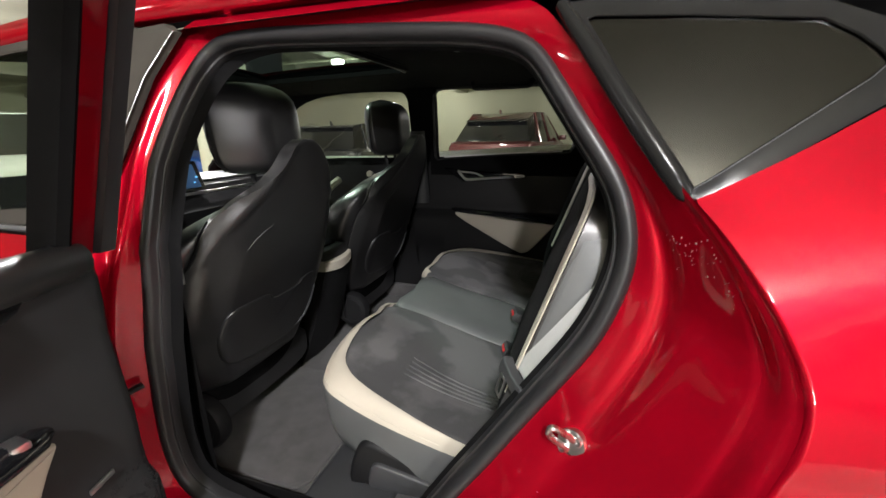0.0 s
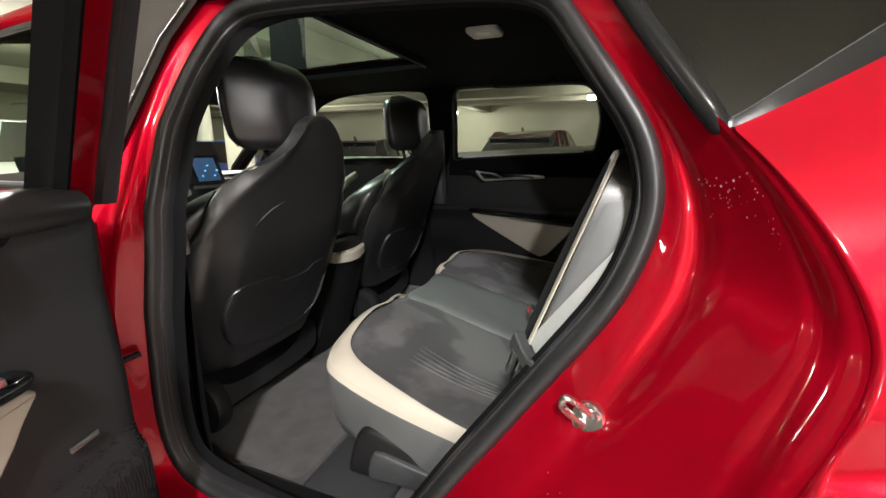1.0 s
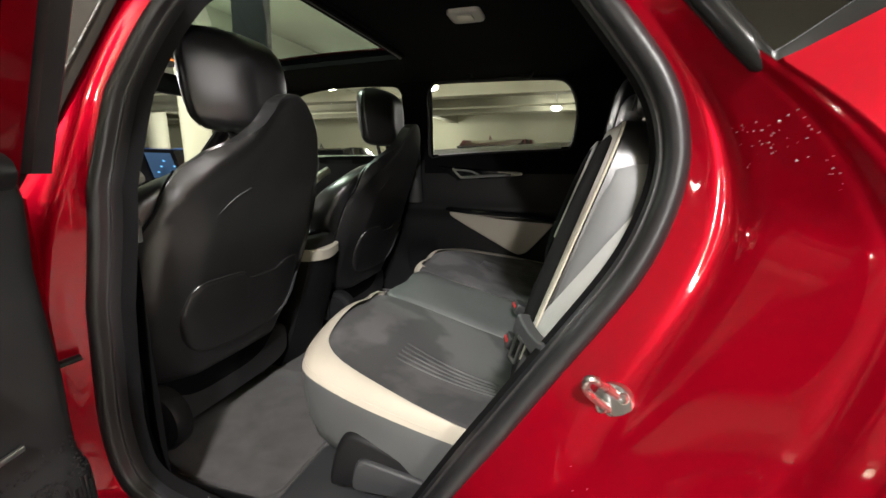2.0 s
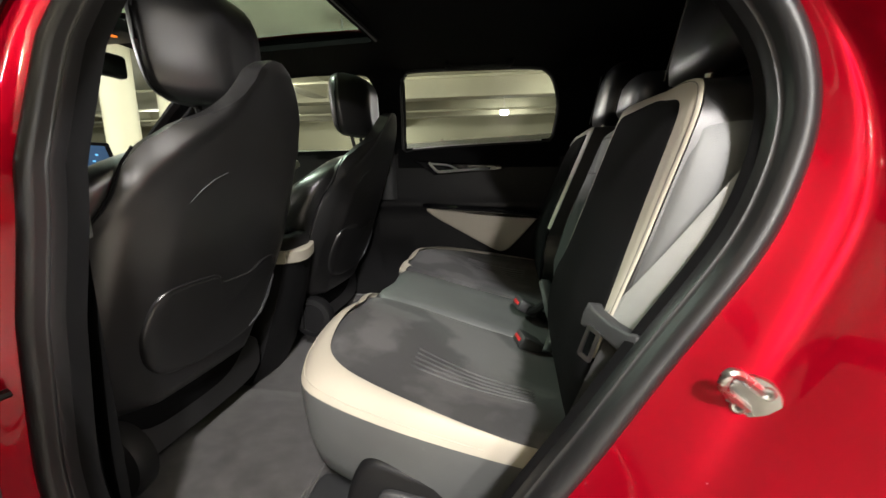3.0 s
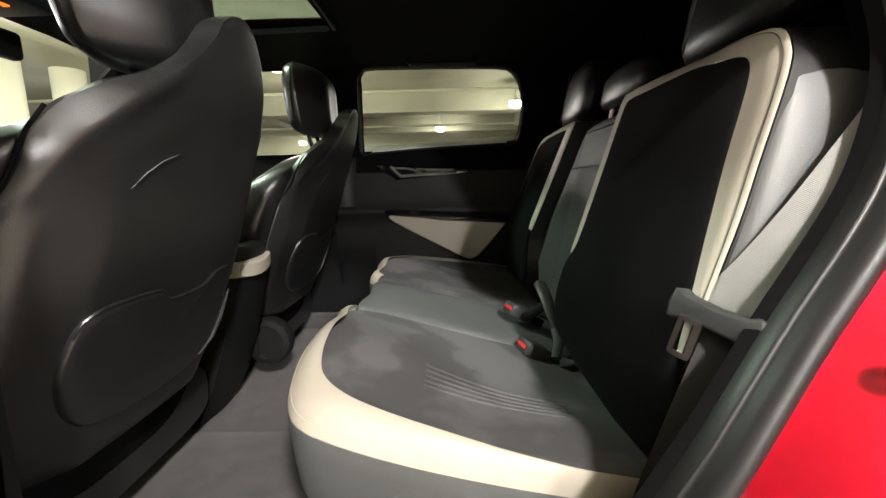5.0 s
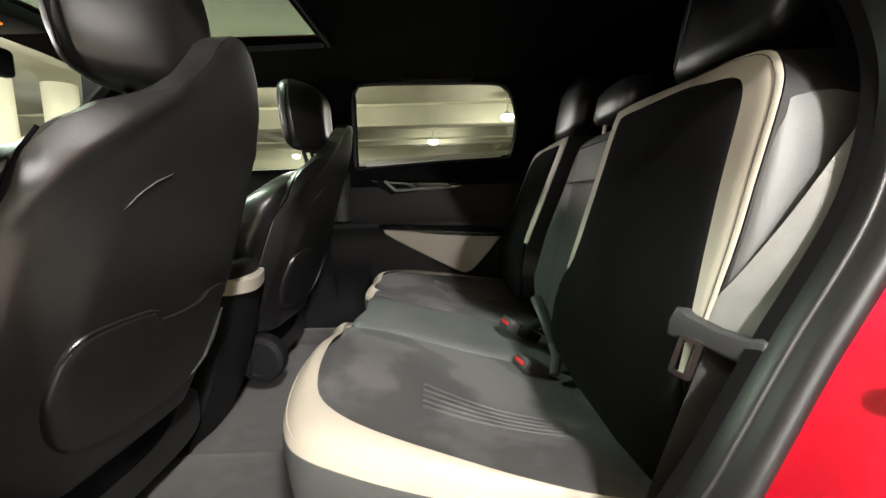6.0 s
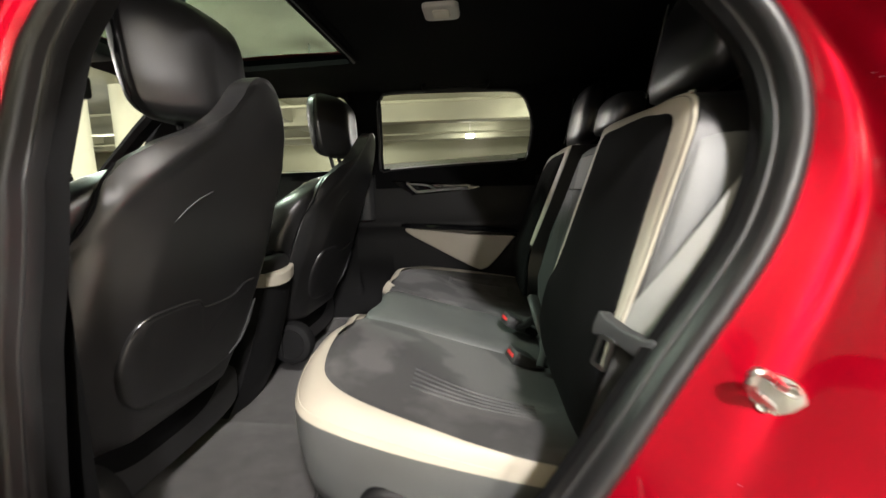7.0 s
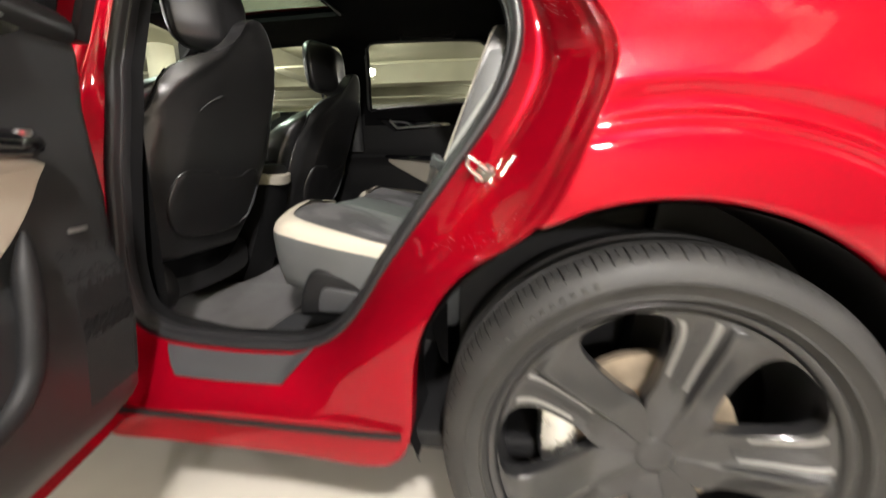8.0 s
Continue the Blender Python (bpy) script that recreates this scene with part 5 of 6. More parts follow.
def cushion(outer, inner, suede, sgn, label):
    """outer, inner: matching loops of (x, y); sgn mirrors them."""
    o = [tuple(p) for p in spline(outer, 4, closed=True)]
    i_ = [tuple(p) for p in spline(inner, 4, closed=True)]
    cx, cy = -0.64, sum(p[1] for p in i_) / len(i_)
    Q = lambda x, y, z: R(x, y * sgn, z)
    sh = lambda x, y, f: (lerp(cx, x, f), lerp(cy, y, f))
    rings = []
    for f, dz in ((0.84, -0.185), (0.93, -0.175), (0.968, -0.14), (0.990, -0.095), (1.002, -0.06), (1.003, -0.045), (0.999, -0.033)):
        rings.append([Q(*sh(x, y, f), ztop(x, y) + dz) for x, y in o])
    side = part("cushion", loft(rings, cap=False), GREYLEATHER, bench, "dark grey leather cushion side", angle=60)
    rings = []
    for g, dz in ((0.0, -0.034), (0.06, -0.026), (0.16, -0.0185), (0.3, -0.011), (0.5, -0.0045), (0.72, -0.0005), (1.0, -0.001)):
        rings.append([Q(lerp(x, xi, g), lerp(y, yi, g), ztop(x, y) + dz) for (x, y), (xi, yi) in list(zip(o, i_))[:40]])
    part("cream_border", loft(rings, closed=False, cap=False), CREAM, side, "cream leather border", angle=60)
    part("stitching", tube([Q(lerp(x, xi, 0.1), lerp(y, yi, 0.1), ztop(x, y) - 0.0225) for (x, y), (xi, yi) in list(zip(o, i_))[:34]], 0.0012, 5), CREAM, side)
    rings = [[Q(x, y, ztop(x, y) - 0.042) for x, y in o], [Q(lerp(x, xi, 0.3), lerp(y, yi, 0.3), ztop(x, y) - 0.020) for (x, y), (xi, yi) in zip(o, i_)]]
    for f in (1.0, 0.985, 0.96, 0.9, 0.8, 0.68, 0.55, 0.4, 0.25, 0.1, 0.02):
        ring = []
        for x, y in i_:
            xx, yy = sh(x, y, f)
            z = ztop(xx, yy) - 0.001 - (0.004 if f > 0.97 else 0.0) + (0.006 * (1 - f) if f < 0.97 else 0) - 0.018 * math.exp(-((xx + 0.58) / 0.16) ** 2 - ((yy - cy) / 0.16) ** 2)
            ring.append(Q(xx, yy, z))
        rings.append(ring)
    part("cushion_top", loft(rings), suede, side, label, angle=70)
    for k in range(5):
        yy = cy - 0.045 + 0.018 * k
        part("quilted_rib", tube([Q(x, yy - 0.06 * (x + 0.66), ztop(x, yy) + 0.0045 - 0.018 * math.exp(-((x + 0.58) / 0.16) ** 2 - ((yy - cy) / 0.16) ** 2)) for x in np.linspace(-0.70, -0.47, 10)], 0.0028, 6), suede, side)
    return side


CUSH_OUT = [(-0.885, -0.158), (-0.904, -0.27), (-0.911, -0.38), (-0.907, -0.465), (-0.891, -0.535), (-0.86, -0.585), (-0.80, -0.612), (-0.70, -0.634), (-0.58, -0.647), (-0.47, -0.650), (-0.36, -0.64), (-0.345, -0.5), (-0.345, -0.3), (-0.35, -0.17), (-0.60, -0.156)]
CUSH_IN = [(-0.858, -0.162), (-0.870, -0.27), (-0.872, -0.36), (-0.866, -0.44), (-0.846, -0.508), (-0.803, -0.556), (-0.745, -0.586), (-0.66, -0.612), (-0.565, -0.634), (-0.47, -0.645), (-0.365, -0.63), (-0.35, -0.5), (-0.35, -0.3), (-0.355, -0.175), (-0.60, -0.161)]
cushion(CUSH_OUT, CUSH_IN, SUEDE, 1, "dark grey suede seat top with quilted ribs")
cushion(CUSH_OUT, CUSH_IN, SUEDE, -1, "dark grey suede seat top with quilted ribs")
mid_o = [tuple(p) for p in spline([(-0.872, 0.15), (-0.878, 0.0), (-0.872, -0.15), (-0.70, -0.152), (-0.38, -0.152), (-0.36, 0.0), (-0.38, 0.152), (-0.70, 0.152)], 5, closed=True)]
rings = []
for f, dz in ((0.86, -0.22), (0.97, -0.16), (1.0, -0.05), (0.995, -0.022), (0.975, -0.010), (0.94, -0.004), (0.8, 0.002), (0.5, 0.0), (0.2, -0.004)):
    rings.append([R(lerp(-0.64, x, f), lerp(0, y, f), ztop(lerp(-0.64, x, f), 0) + dz) for x, y in mid_o])
part("centre_cushion", loft(rings), GREYLEATHER, bench, "smooth dark grey leather centre seat", angle=60)
# plastic base and bracket under the outboard end
part("seat_base", loft([[R(x, y, z) for x, y in ((-0.70, -0.50), (-0.42, -0.55), (-0.40, 0.55), (-0.70, 0.50))] for z in (0.375, 0.52)]), PLASTIC, bench)
br = [(-0.778, 0.47), (-0.772, 0.52), (-0.760, 0.556), (-0.745, 0.579), (-0.722, 0.588), (-0.69, 0.582), (-0.64, 0.568), (-0.54, 0.548), (-0.45, 0.532), (-0.45, 0.48), (-0.55, 0.486), (-0.60, 0.478), (-0.69, 0.472), (-0.735, 0.470)]
br_face = [(-0.722, 0.484), (-0.716, 0.53), (-0.700, 0.545), (-0.66, 0.541), (-0.56, 0.526), (-0.49, 0.514), (-0.485, 0.492), (-0.56, 0.494), (-0.60, 0.486), (-0.69, 0.480)]
for s in (-1, 1):
    turned = lambda loop: [tuple(p) for p in spline(loop[::-1], 3, closed=True)]
    cover = part("hinge_cover", plate(turned(br), lambda u, v, w: R(u, s * (0.56 + w + 0.02 * (0.59 - v)), v), 0.078, 0.012), PLASTIC, bench, "black plastic hinge cover under the cushion")
    part("cover_face", plate(turned(br_face), lambda u, v, w: R(u, s * (0.632 + w + 0.02 * (0.59 - v)), v), 0.016, 0.006), GREYPLASTIC, cover)
part("floor_cover", plate(rounded(-0.915, -0.655, -0.70, -0.44, 0.025), lambda u, v, w: R(u, v, 0.374 + w), 0.018, 0.008), GREYPLASTIC, bench, "smooth dark plastic cover on the floor")

# backrests
def BX(z):
    """Front of the backs: a leaning plane that tucks in at its foot."""
    return -0.292 + (z - 1.13) * 0.36 + 0.06 * max(0.0, (0.82 - z) / 0.2) ** 1.5


def backrest(sgn):
    B = lambda y, z, w: R(BX(z) - w, y * sgn, z)
    o = [(-0.662, 0.66), (-0.668, 0.80), (-0.664, 0.92), (-0.652, 1.0), (-0.638, 1.085), (-0.622, 1.118), (-0.594, 1.142), (-0.54, 1.152), (-0.45, 1.152), (-0.30, 1.158), (-0.20, 1.157), (-0.175, 1.14), (-0.19, 1.0), (-0.21, 0.86), (-0.217, 0.80), (-0.225, 0.66)]
    inn = [(-0.662, 0.66), (-0.662, 0.80), (-0.63, 0.92), (-0.608, 1.0), (-0.590, 1.08), (-0.575, 1.112), (-0.548, 1.126), (-0.50, 1.132), (-0.44, 1.139), (-0.30, 1.139), (-0.232, 1.138), (-0.218, 1.12), (-0.235, 1.0), (-0.248, 0.86), (-0.217, 0.80), (-0.225, 0.66)]
    ol, il = [tuple(p) for p in spline(o, 3, closed=True)], [tuple(p) for p in spline(inn, 3, closed=True)]
    back = part("backrest", loft([[B(y, z, -0.11) for y, z in ol], [B(y, z, -0.02) for y, z in ol], [B(y, z, 0.0) for y, z in ol]]), LEATHER, bench, angle=60)
    rings = []
    for g, w in ((0.0, 0.002), (0.03, 0.0043), (0.12, 0.0052), (0.14, 0.0054), (0.15, 0.0050), (0.16, 0.0055), (0.6, 0.007), (1.0, 0.0085)):
        rings.append([B(lerp(y, yi, g), lerp(z, zi, g), w) for (y, z), (yi, zi) in list(zip(ol, il))[3:41]])
    part("cream_border", loft(rings, closed=False, cap=False), CREAM, back, "cream leather border", angle=60)
    for g in (0.15,):
        line = [B(lerp(y, yi, g), lerp(z, zi, g), 0.0052) for (y, z), (yi, zi) in list(zip(ol, il))[3:25]]
        part("stitching", tube(line, 0.0007, 5), SUEDE, back)
    rings = []
    for f, w in ((1.0, 0.003), (0.997, 0.0085), (0.96, 0.012), (0.85, 0.016), (0.6, 0.020), (0.3, 0.022)):
        rings.append([B(lerp(-0.42, y, f), lerp(0.88, z, f), w) for y, z in il])
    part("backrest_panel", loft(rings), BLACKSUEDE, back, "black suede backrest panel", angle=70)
    part("piping", tube([B(y, z, 0.006) for y, z in il[4:26]], 0.002, 5), LEATHER, back)
    rings = []
    for z in np.linspace(0.64, 1.112, 16):
        ye = table([(0.64, -0.655), (0.80, -0.666), (0.92, -0.662), (1.0, -0.650), (1.085, -0.636), (1.118, -0.620), (1.135, -0.600)], z)
        k = math.sin(math.pi * min(1.0, (1.115 - z) / 0.12) / 2) * min(1.0, (z - 0.60) / 0.1)
        rings.append([B(ye - k * d, z, w) for d, w in ((-0.004, 0.0), (0.003, -0.004), (0.007, -0.014), (0.010, -0.03), (0.011, -0.05), (0.008, -0.075), (0.0, -0.10), (-0.01, -0.11))])
    part("side_bolster", loft(rings, closed=False, cap=False), GREYLEATHER, back, "dark grey leather side bolster", angle=60)
    return back


backrest(1)
backrest(-1)
M = lambda y, z, w: R(BX(z) - w, y, z)
cen = [(-0.17, 0.64), (0.17, 0.64), (0.16, 1.0), (0.15, 1.11), (0.12, 1.135), (0.0, 1.14), (-0.12, 1.135), (-0.15, 1.11), (-0.16, 1.0)]
cb = part("centre_backrest", plate([tuple(p) for p in spline(cen, 3, closed=True)], lambda u, v, w: M(u, v, w - 0.09), 0.060, 0.02), MIDLEATHER, bench, "dark grey leather centre backrest")
part("armrest_seam", tube([M(y, 1.02, -0.030) for y in (-0.14, 0, 0.14)], 0.002, 5), PLASTIC, cb)


def rear_headrest(y, w, z0, z1):
    rings = []
    for f, s in ((0, 0.6), (0.05, 0.85), (0.2, 0.97), (0.5, 1.0), (0.8, 0.97), (0.95, 0.8), (1.0, 0.5)):
        z = lerp(z0, z1, f)
        rings.append([R(-0.205 + 0.2 * (z - 1.2) + 0.045 * s * math.copysign(abs(math.cos(a)) ** 0.7, math.cos(a)), y + w * s * math.copysign(abs(math.sin(a)) ** 0.6, math.sin(a)), z) for a in np.linspace(0, 2 * math.pi, 33)[:-1]])
    hr = part("headrest", loft(rings), LEATHER, bench, angle=60)
    part("seam", tube([R(-0.205 + 0.2 * (z - 1.2) - 0.0455, y + w * 0.55, z) for z in np.linspace(z0 + 0.015, z1 - 0.015, 6)], 0.0015, 5), GREYLEATHER, hr)
    for s in (-1, 1):
        part("post", tube([R(-0.235, y + s * w * 0.4, z0 - 0.05), R(-0.225, y + s * w * 0.4, z0 + 0.02)], 0.006, 8), CHROME, bench)


rear_headrest(-0.40, 0.135, 1.175, 1.37)
rear_headrest(0.40, 0.135, 1.175, 1.37)
rear_headrest(0.0, 0.11, 1.165, 1.26)

# ---- belts ----
belt = thing("seat_belt", (-0.40, -0.70, 0.85), "grey woven seat belt hanging beside the backrest", "seat belt")
T = lambda x, y, z: (x + 0.40, y + 0.70, z - 0.85)
run = spline([(-0.386, -0.676, 0.850), (-0.355, -0.688, 0.890), (-0.315, -0.692, 0.942), (-0.272, -0.688, 0.998), (-0.22, -0.680, 1.065), (-0.15, -0.665, 1.155), (-0.08, -0.65, 1.22)], 4)
# cross ribs woven into the webbing
weave = [Vector(p) for p in spline([tuple(p) for p in run], 20)]
acr = [Vector((0.50, -0.84, -0.20)).lerp(Vector((0.66, -0.54, -0.52)), min(1.0, k / 200)) for k in range(len(weave))]
face = Vector((-0.80, -0.56, 0.2)).normalized()
weave = [p + face * (0.0003 if k % 2 else -0.0003) for k, p in enumerate(weave)]
part("webbing", ribbon([T(*p) for p in weave], acr, 0.0255, 0.0011), BELT, belt)
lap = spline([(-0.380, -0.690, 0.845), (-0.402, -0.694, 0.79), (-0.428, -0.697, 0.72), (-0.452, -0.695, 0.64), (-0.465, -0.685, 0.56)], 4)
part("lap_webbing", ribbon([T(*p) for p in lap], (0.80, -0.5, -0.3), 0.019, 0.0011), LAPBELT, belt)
ua, un = Vector((0.50, -0.84, -0.18)).normalized(), Vector((-0.80, -0.56, 0.2)).normalized()
uv = un.cross(ua).normalized()
un = ua.cross(uv)
ax = Matrix.Translation(T(-0.397, -0.690, 0.847)) @ Matrix([(ua[k], un[k], -uv[k] if uv.z < 0 else uv[k], 0) for k in range(3)] + [(0, 0, 0, 1)])
b2 = plate([(-0.042, -0.015), (-0.036, -0.0165), (-0.028, -0.0135), (0.0, -0.012), (0.028, -0.0135), (0.036, -0.0165), (0.042, -0.015), (0.0445, 0.0), (0.042, 0.015), (0.036, 0.0165), (0.028, 0.0125), (0.0, 0.010), (-0.028, 0.0125), (-0.036, 0.0165), (-0.042, 0.015), (-0.0445, 0.0)], lambda u, v, w: (u, w - 0.008, v), 0.018, 0.004)
bmesh.ops.transform(b2, matrix=ax, verts=b2.verts)
part("tongue_cover", b2, GREYPLASTIC, belt, "grey plastic tongue cover")
b2 = frame_ring(rounded(-0.0115, -0.050, 0.0115, -0.008, 0.004), lambda u, v, w: (u - 0.016, w + 0.010, v), 0.0050, -0.0012, 0.0012)
bmesh.ops.transform(b2, matrix=ax, verts=b2.verts)
part("tongue", b2, STEEL, belt, "steel tongue plate")


def buckle(at, turn, lean):
    bk = thing("belt_buckle", at, "grey belt buckle with a red release button", "belt buckle", "rear belt buckles")
    m = Matrix.Rotation(radians(turn), 4, "Z") @ Matrix.Rotation(radians(lean), 4, "Y")
    b = boxed((-0.016, -0.03, -0.012), (0.016, 0.03, 0.05), 0.006)
    bmesh.ops.transform(b, matrix=m, verts=b.verts)
    part("body", b, GREYPLASTIC, bk)
    b = boxed((-0.004, -0.020, 0.0495), (0.005, 0.020, 0.053), 0.0015)
    bmesh.ops.transform(b, matrix=m, verts=b.verts)
    part("release_button", b, REDPLASTIC, bk, "red release button")
    b = boxed((-0.012, -0.014, -0.06), (0.012, 0.014, -0.012), 0.004)
    bmesh.ops.transform(b, matrix=m, verts=b.verts)
    part("stalk", b, PLASTIC, bk)


buckle((-0.458, -0.19, 0.602), 15, -60)
buckle((-0.462, 0.0, 0.632), 15, -60)
cbk = thing("centre_belt_tongue", (-0.425, -0.09, 0.655), "grey plastic centre belt anchor tilted against the backrest", "belt anchor")
part("stalk", tube([(0.012, -0.06, -0.01), (0.005, -0.045, 0.02), (0.0, 0.0, 0.052), (-0.006, 0.035, 0.075), (-0.008, 0.042, 0.078)], [0.010, 0.014, 0.016, 0.016, 0.008], 10, flat=0.6), GREYPLASTIC, cbk)
part("anchor", tube([(-0.045, 0.06, -0.02), (-0.02, 0.03, 0.0), (0.0, 0.0, 0.03)], [0.008, 0.010, 0.012], 8), PLASTIC, cbk)
part("strap_loop", tube([(0.012, -0.06, -0.01), (0.010, -0.10, -0.025), (-0.01, -0.15, -0.045)], [0.012, 0.013, 0.010], 8, flat=0.5), GREYPLASTIC, cbk)


# ---- the garage ----
def slab(name, lo, hi, material, label="", bevel=0.0):
    ob = part(name, boxed(lo, hi, bevel), material)
    return tagged(ob, label, "", "", "structure")


slab("floor", (-22, -14, -0.3), (18, 20, -0.055), CONCRETE)
slab("ceiling", (-22, -14, CEIL + 0.35), (18, 20, CEIL + 0.6), CEILPAINT)
slab("wall_north", (-22, 16.2, 0.0), (18, 16.5, CEIL + 0.35), WALLPAINT)
slab("wall_south", (-22, -9.3, 0.0), (18, -9.0, CEIL + 0.35), WALLPAINT)
slab("wall_west", (-19.3, -9.0, 0.0), (-19.0, 16.2, CEIL + 0.35), WALLPAINT)
slab("wall_east", (14.0, -9.0, 0.0), (14.3, 16.2, CEIL + 0.35), WALLPAINT)
for k, y in enumerate((-6.0, 8.9, 12.4)):
    slab("ceiling_beam", (-19, y - 0.22, CEIL - 0.12), (14, y + 0.22, CEIL + 0.36), CEILPAINT, "", 0.02)
for k, x in enumerate((-13.5, -5.2, 1.55, 8.5)):
    slab("ceiling_beam", (x - 0.18, -9, CEIL - 0.03), (x + 0.18, 16.2, CEIL + 0.352), CEILPAINT, "", 0.02)


def column(x, y, r):
    c = part("column", lathe([(r * 1.0, 0.0), (r, 0.01), (r, CEIL + 0.355)], 32), COLPAINT)
    c.location = (x, y, 0)
    return tagged(c, "round white-painted concrete column", "column", "garage columns", "structure")


for x, y, r in ((-7.1, 5.1, 0.25), (-7.25, 6.42, 0.25), (-13.5, 9.6, 0.3), (8.5, 9.6, 0.3), (6.2, -6.0, 0.3), (-6.5, -6.0, 0.3)):
    column(x, y, r)


def fitting(x, y, watts, up=0.0):
    f = thing("ceiling_lamp", (x, y, CEIL - 0.12 + min(up, 0.35)), "lit garage ceiling lamp with a glass bowl, several added as unseen fill", "lamp", "garage lamps")
    part("housing", lathe([(0.05, 0.12), (0.05, 0.08), (0.13, 0.06), (0.13, 0.04), (0.05, 0.035)], 20), STEEL, f)
    part("diffuser", lathe([(0.12, 0.045), (0.13, 0.0), (0.12, -0.05), (0.07, -0.075), (0.01, -0.08)], 20), LAMPGLOW, f, "glowing glass bowl")
    part("conduit", tube([(0.0, 0.0, 0.12), (0.0, 0.0, 0.5)], 0.012, 8), STEEL, f)
    li = bpy.data.lights.new("lamp_light", "POINT")
    li.shadow_soft_size = 0.12
    li.energy, li.color = watts, WARM
    lo = new("lamp_light", li)
    lo.location = (x, y, CEIL - 0.34 + up)
    return f


for row in FITTINGS:
    fitting(*row)

# pipes and cable runs under the ceiling
for y, z, r in ((11.0, CEIL - 0.10, 0.03), (11.25, CEIL - 0.06, 0.02), (7.0, CEIL - 0.02, 0.025)):
    p = part("ceiling_pipe", tube([(-18.9, y, z), (13.9, y, z)], r, 10), WALLPAINT)
    tagged(p, "painted pipe run under the ceiling", "pipe", "ceiling pipes")


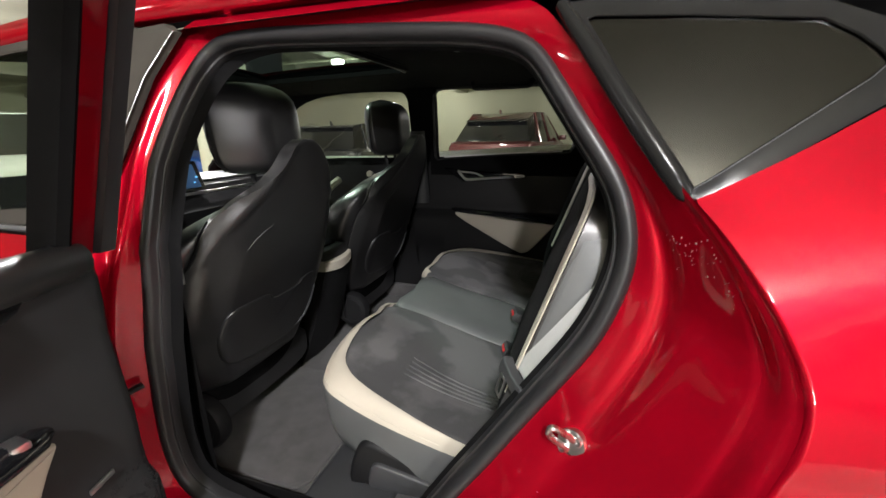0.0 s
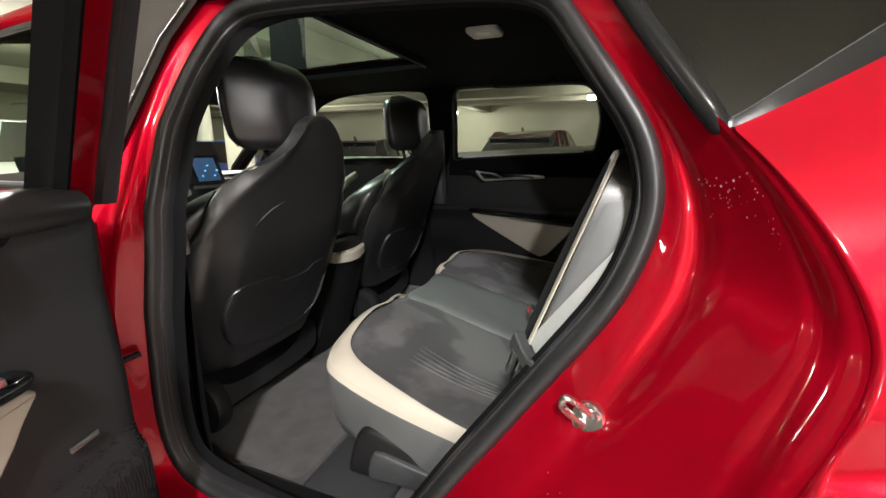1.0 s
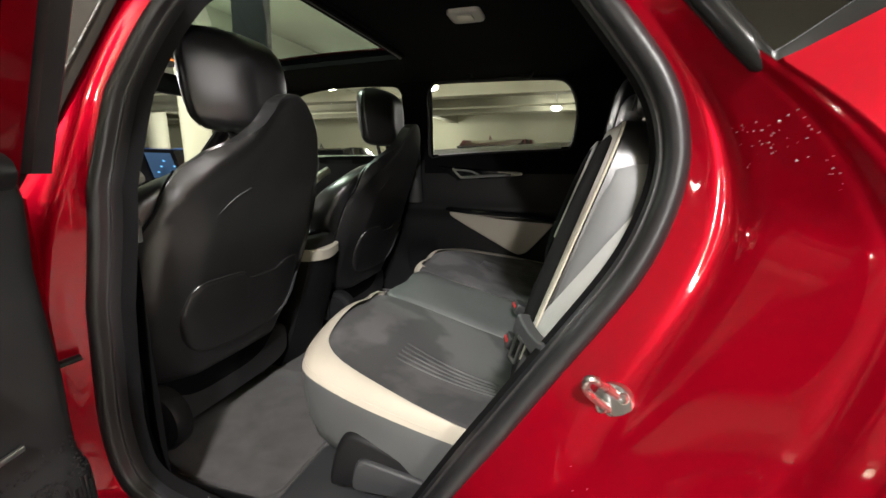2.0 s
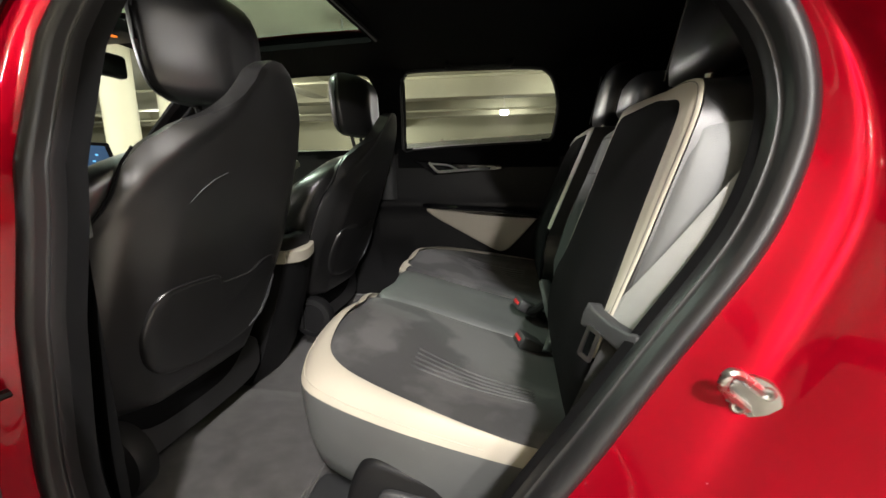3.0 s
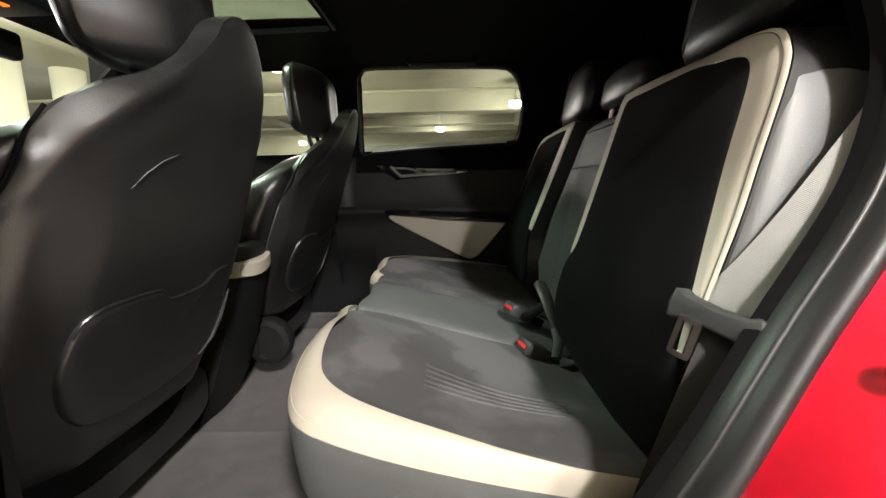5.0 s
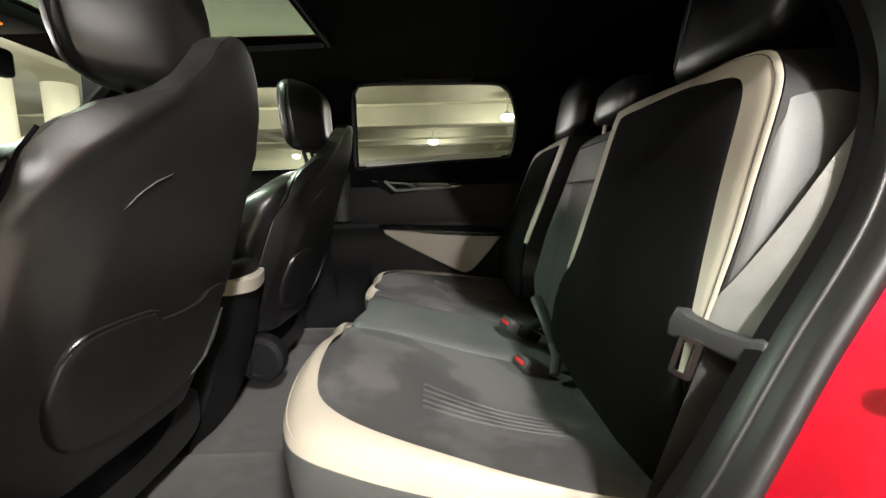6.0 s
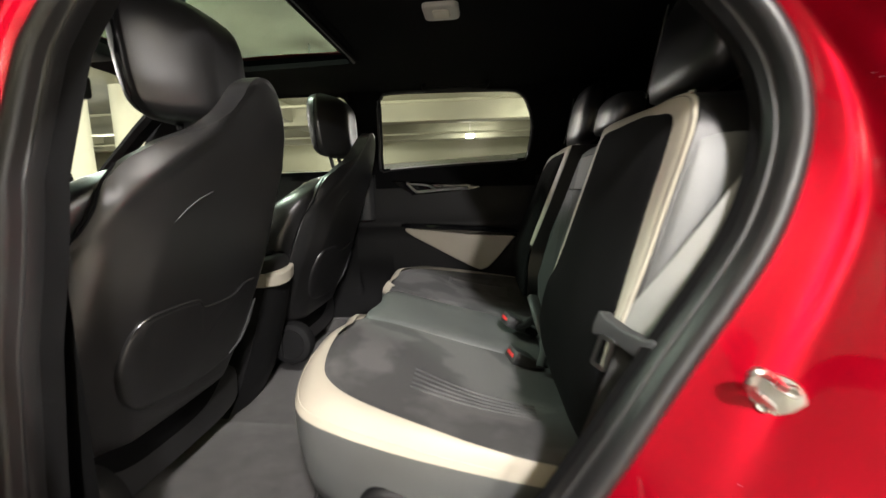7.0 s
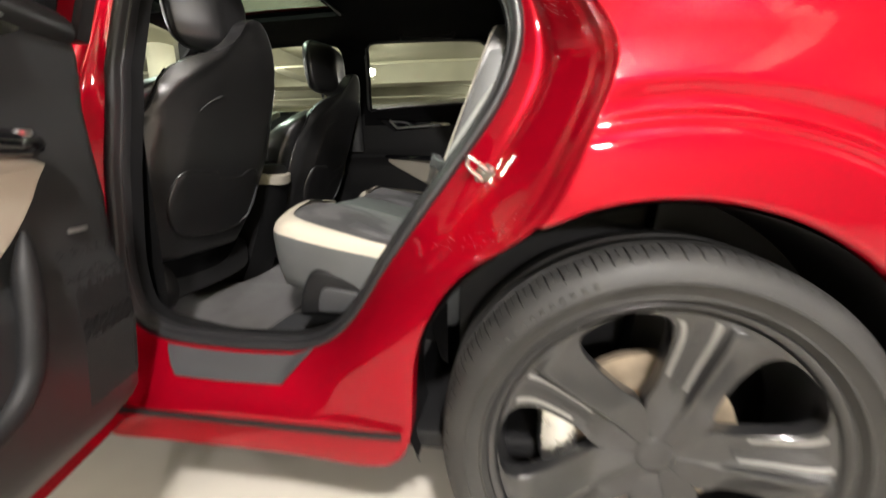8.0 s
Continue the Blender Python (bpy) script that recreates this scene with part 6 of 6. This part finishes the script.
# ---- parked cars ----
def parked_car(at, turn, paint, label, length=4.6, width=1.85, height=1.6, lower=0.0):
    c = thing("parked_car", at, label, "car", "parked cars")
    c.rotation_euler = (0, 0, radians(turn))
    L, W, H = length, width / 2, height
    belt = H * 0.60

    def section(x, wf, top):
        rows = [(W * wf * 0.86, 0.22), (W * wf * 0.96, 0.30), (W * wf, 0.55), (W * wf * 0.985, 0.80 * top + 0.1), (W * wf * 0.93, top - 0.02), (W * wf * 0.85, top)]
        right = [(x, y, z) for y, z in rows]
        return right + [(x, -y, z) for x_, y, z in right[::-1]]
    prof = [(-0.5, 0.80, belt * 0.72), (-0.485, 0.90, belt * 0.80), (-0.44, 0.97, belt * 0.86), (-0.32, 1.0, belt * 0.95), (-0.2, 1.0, belt), (0.1, 1.0, belt * 1.01), (0.36, 1.0, belt * 1.04), (0.455, 0.96, belt * 1.05), (0.485, 0.90, belt * 1.0), (0.5, 0.84, belt * 0.75)]
    part("body", loft([section(L * fx, wf, top) for fx, wf, top in prof]), paint, c, angle=35)
    # cabin: front at -x
    foot = [(-0.24, 0.90), (-0.10, 0.92), (0.1, 0.92), (0.30, 0.90), (0.455, 0.84)]
    roof = [(-0.06, 0.68), (0.02, 0.72), (0.12, 0.73), (0.26, 0.71), (0.36, 0.66)]
    rz = [H - 0.06, H - 0.01, H, H - 0.02, H - 0.07 - lower]
    rings = []
    for f in (0, 0.06, 0.9, 1.0):
        ring = []
        for s in (1, -1):
            seq = list(zip(foot, roof, rz))
            for (fx, fw), (rx, rw), z in (seq if s > 0 else seq[::-1]):
                ring.append((L * lerp(fx, rx, f), s * W * lerp(fw, rw, f), lerp(belt - 0.02, z, f)))
        rings.append(ring)
    part("cabin", loft(rings), GLOSSBLACK, c, "dark glazed cabin", angle=30)
    part("roof", loft([[(L * x, W * w * s, z + dz) for (x, w), z in zip(roof, rz) for s in (1,)] + [(L * x, -W * w, z + dz) for (x, w), z in list(zip(roof, rz))[::-1]] for dz in (-0.03, 0.012)]), paint, c)
    for s in (1, -1):
        for a, b in ((0, 0), (2, 2), (3, 3)):
            part("pillar", tube([(L * foot[a][0], s * W * foot[a][1], belt), (L * roof[b][0], s * W * roof[b][1], rz[b] - 0.01)], 0.03, 6), paint, c)
        part("headlight", boxed((-0.492 * L, s * W * 0.62 - 0.16, belt * 0.66), (-0.455 * L, s * W * 0.62 + 0.16, belt * 0.78), 0.02), CHROME, c)
        part("tail_light", boxed((0.47 * L, s * W * 0.70 - 0.20, belt * 0.72), (0.497 * L, s * W * 0.70 + 0.18, belt * 0.84), 0.015), REDPLASTIC, c)
        for fx in (-0.31, 0.30):
            w_ = new("wheel")
            w_.parent = c
            w_.location = (fx * L, s * (W - 0.11), 0.34)
            part("tyre", loft([[(r * math.cos(2 * math.pi * k / 28), y, r * math.sin(2 * math.pi * k / 28)) for k in range(28)] for r, y in ((0.22, 0.115), (0.33, 0.115), (0.34, 0.09), (0.34, -0.09), (0.33, -0.115), (0.22, -0.115))], cap=False), TYRERUBBER, w_)
            part("rim", loft([[(r * math.cos(2 * math.pi * k / 28), y, r * math.sin(2 * math.pi * k / 28)) for k in range(28)] for r, y in ((0.23, -0.10), (0.23, 0.10), (0.19, 0.08), (0.06, 0.09))]), CHROME, w_)
        part("mirror", boxed((-0.19 * L, s * W * 1.02 - 0.09, belt), (-0.16 * L, s * W * 1.02 + 0.09, belt + 0.12), 0.03), paint, c)
    part("spoiler", boxed((L * 0.345, -W * 0.66, H - 0.10 - lower), (L * 0.385, W * 0.66, H - 0.055 - lower), 0.02), GLOSSBLACK, c, "dark tailgate spoiler")
    part("aerial_fin", loft([[(L * 0.30 + x0, -0.015, z), (L * 0.30 + x1, -0.015, z), (L * 0.30 + x1, 0.015, z), (L * 0.30 + x0, 0.015, z)] for x0, x1, z in ((-0.10, 0.04, H - 0.03), (0.0, 0.05, H + 0.04), (0.03, 0.052, H + 0.06))]), paint, c)
    part("rear_wiper", tube([(0.455 * L, 0.0, belt + 0.06), (0.43 * L, 0.25, belt + 0.2)], 0.008, 6), GLOSSBLACK, c)
    part("number_plate", boxed((0.499 * L, -0.2, belt * 0.62), (0.507 * L, 0.2, belt * 0.72)), COLPAINT, c)
    return c


PAINT_RED = mat("dark_red_paint", (0.085, 0.008, 0.010), 0.3, 0.3, 1.0, var=0.05, bump=0.0)
PAINT_WHITE = mat("white_paint", (0.78, 0.78, 0.75), 0.3, 0.0, 1.0, var=0.03, bump=0.0)
PAINT_BLACK = mat("black_paint", (0.02, 0.02, 0.022), 0.25, 0.2, 1.0, var=0.05, bump=0.0)
PAINT_BLUE = mat("blue_paint", (0.02, 0.10, 0.42), 0.3, 0.3, 1.0, var=0.05, bump=0.0)
parked_car((-2.0, 9.6, 0), -96, PAINT_RED, "dark red estate car parked beyond the far window", width=2.0, height=1.62, lower=0.10)
parked_car((-6.2, 8.8, 0), -80, PAINT_BLACK, "black saloon parked against the far wall", height=1.46)
parked_car((-9.8, 3.4, 0), 160, PAINT_WHITE, "white sport utility car parked ahead", height=1.72)
parked_car((-11.0, 7.5, 0), 170, PAINT_BLUE, "blue hatchback parked behind the columns", height=1.5)
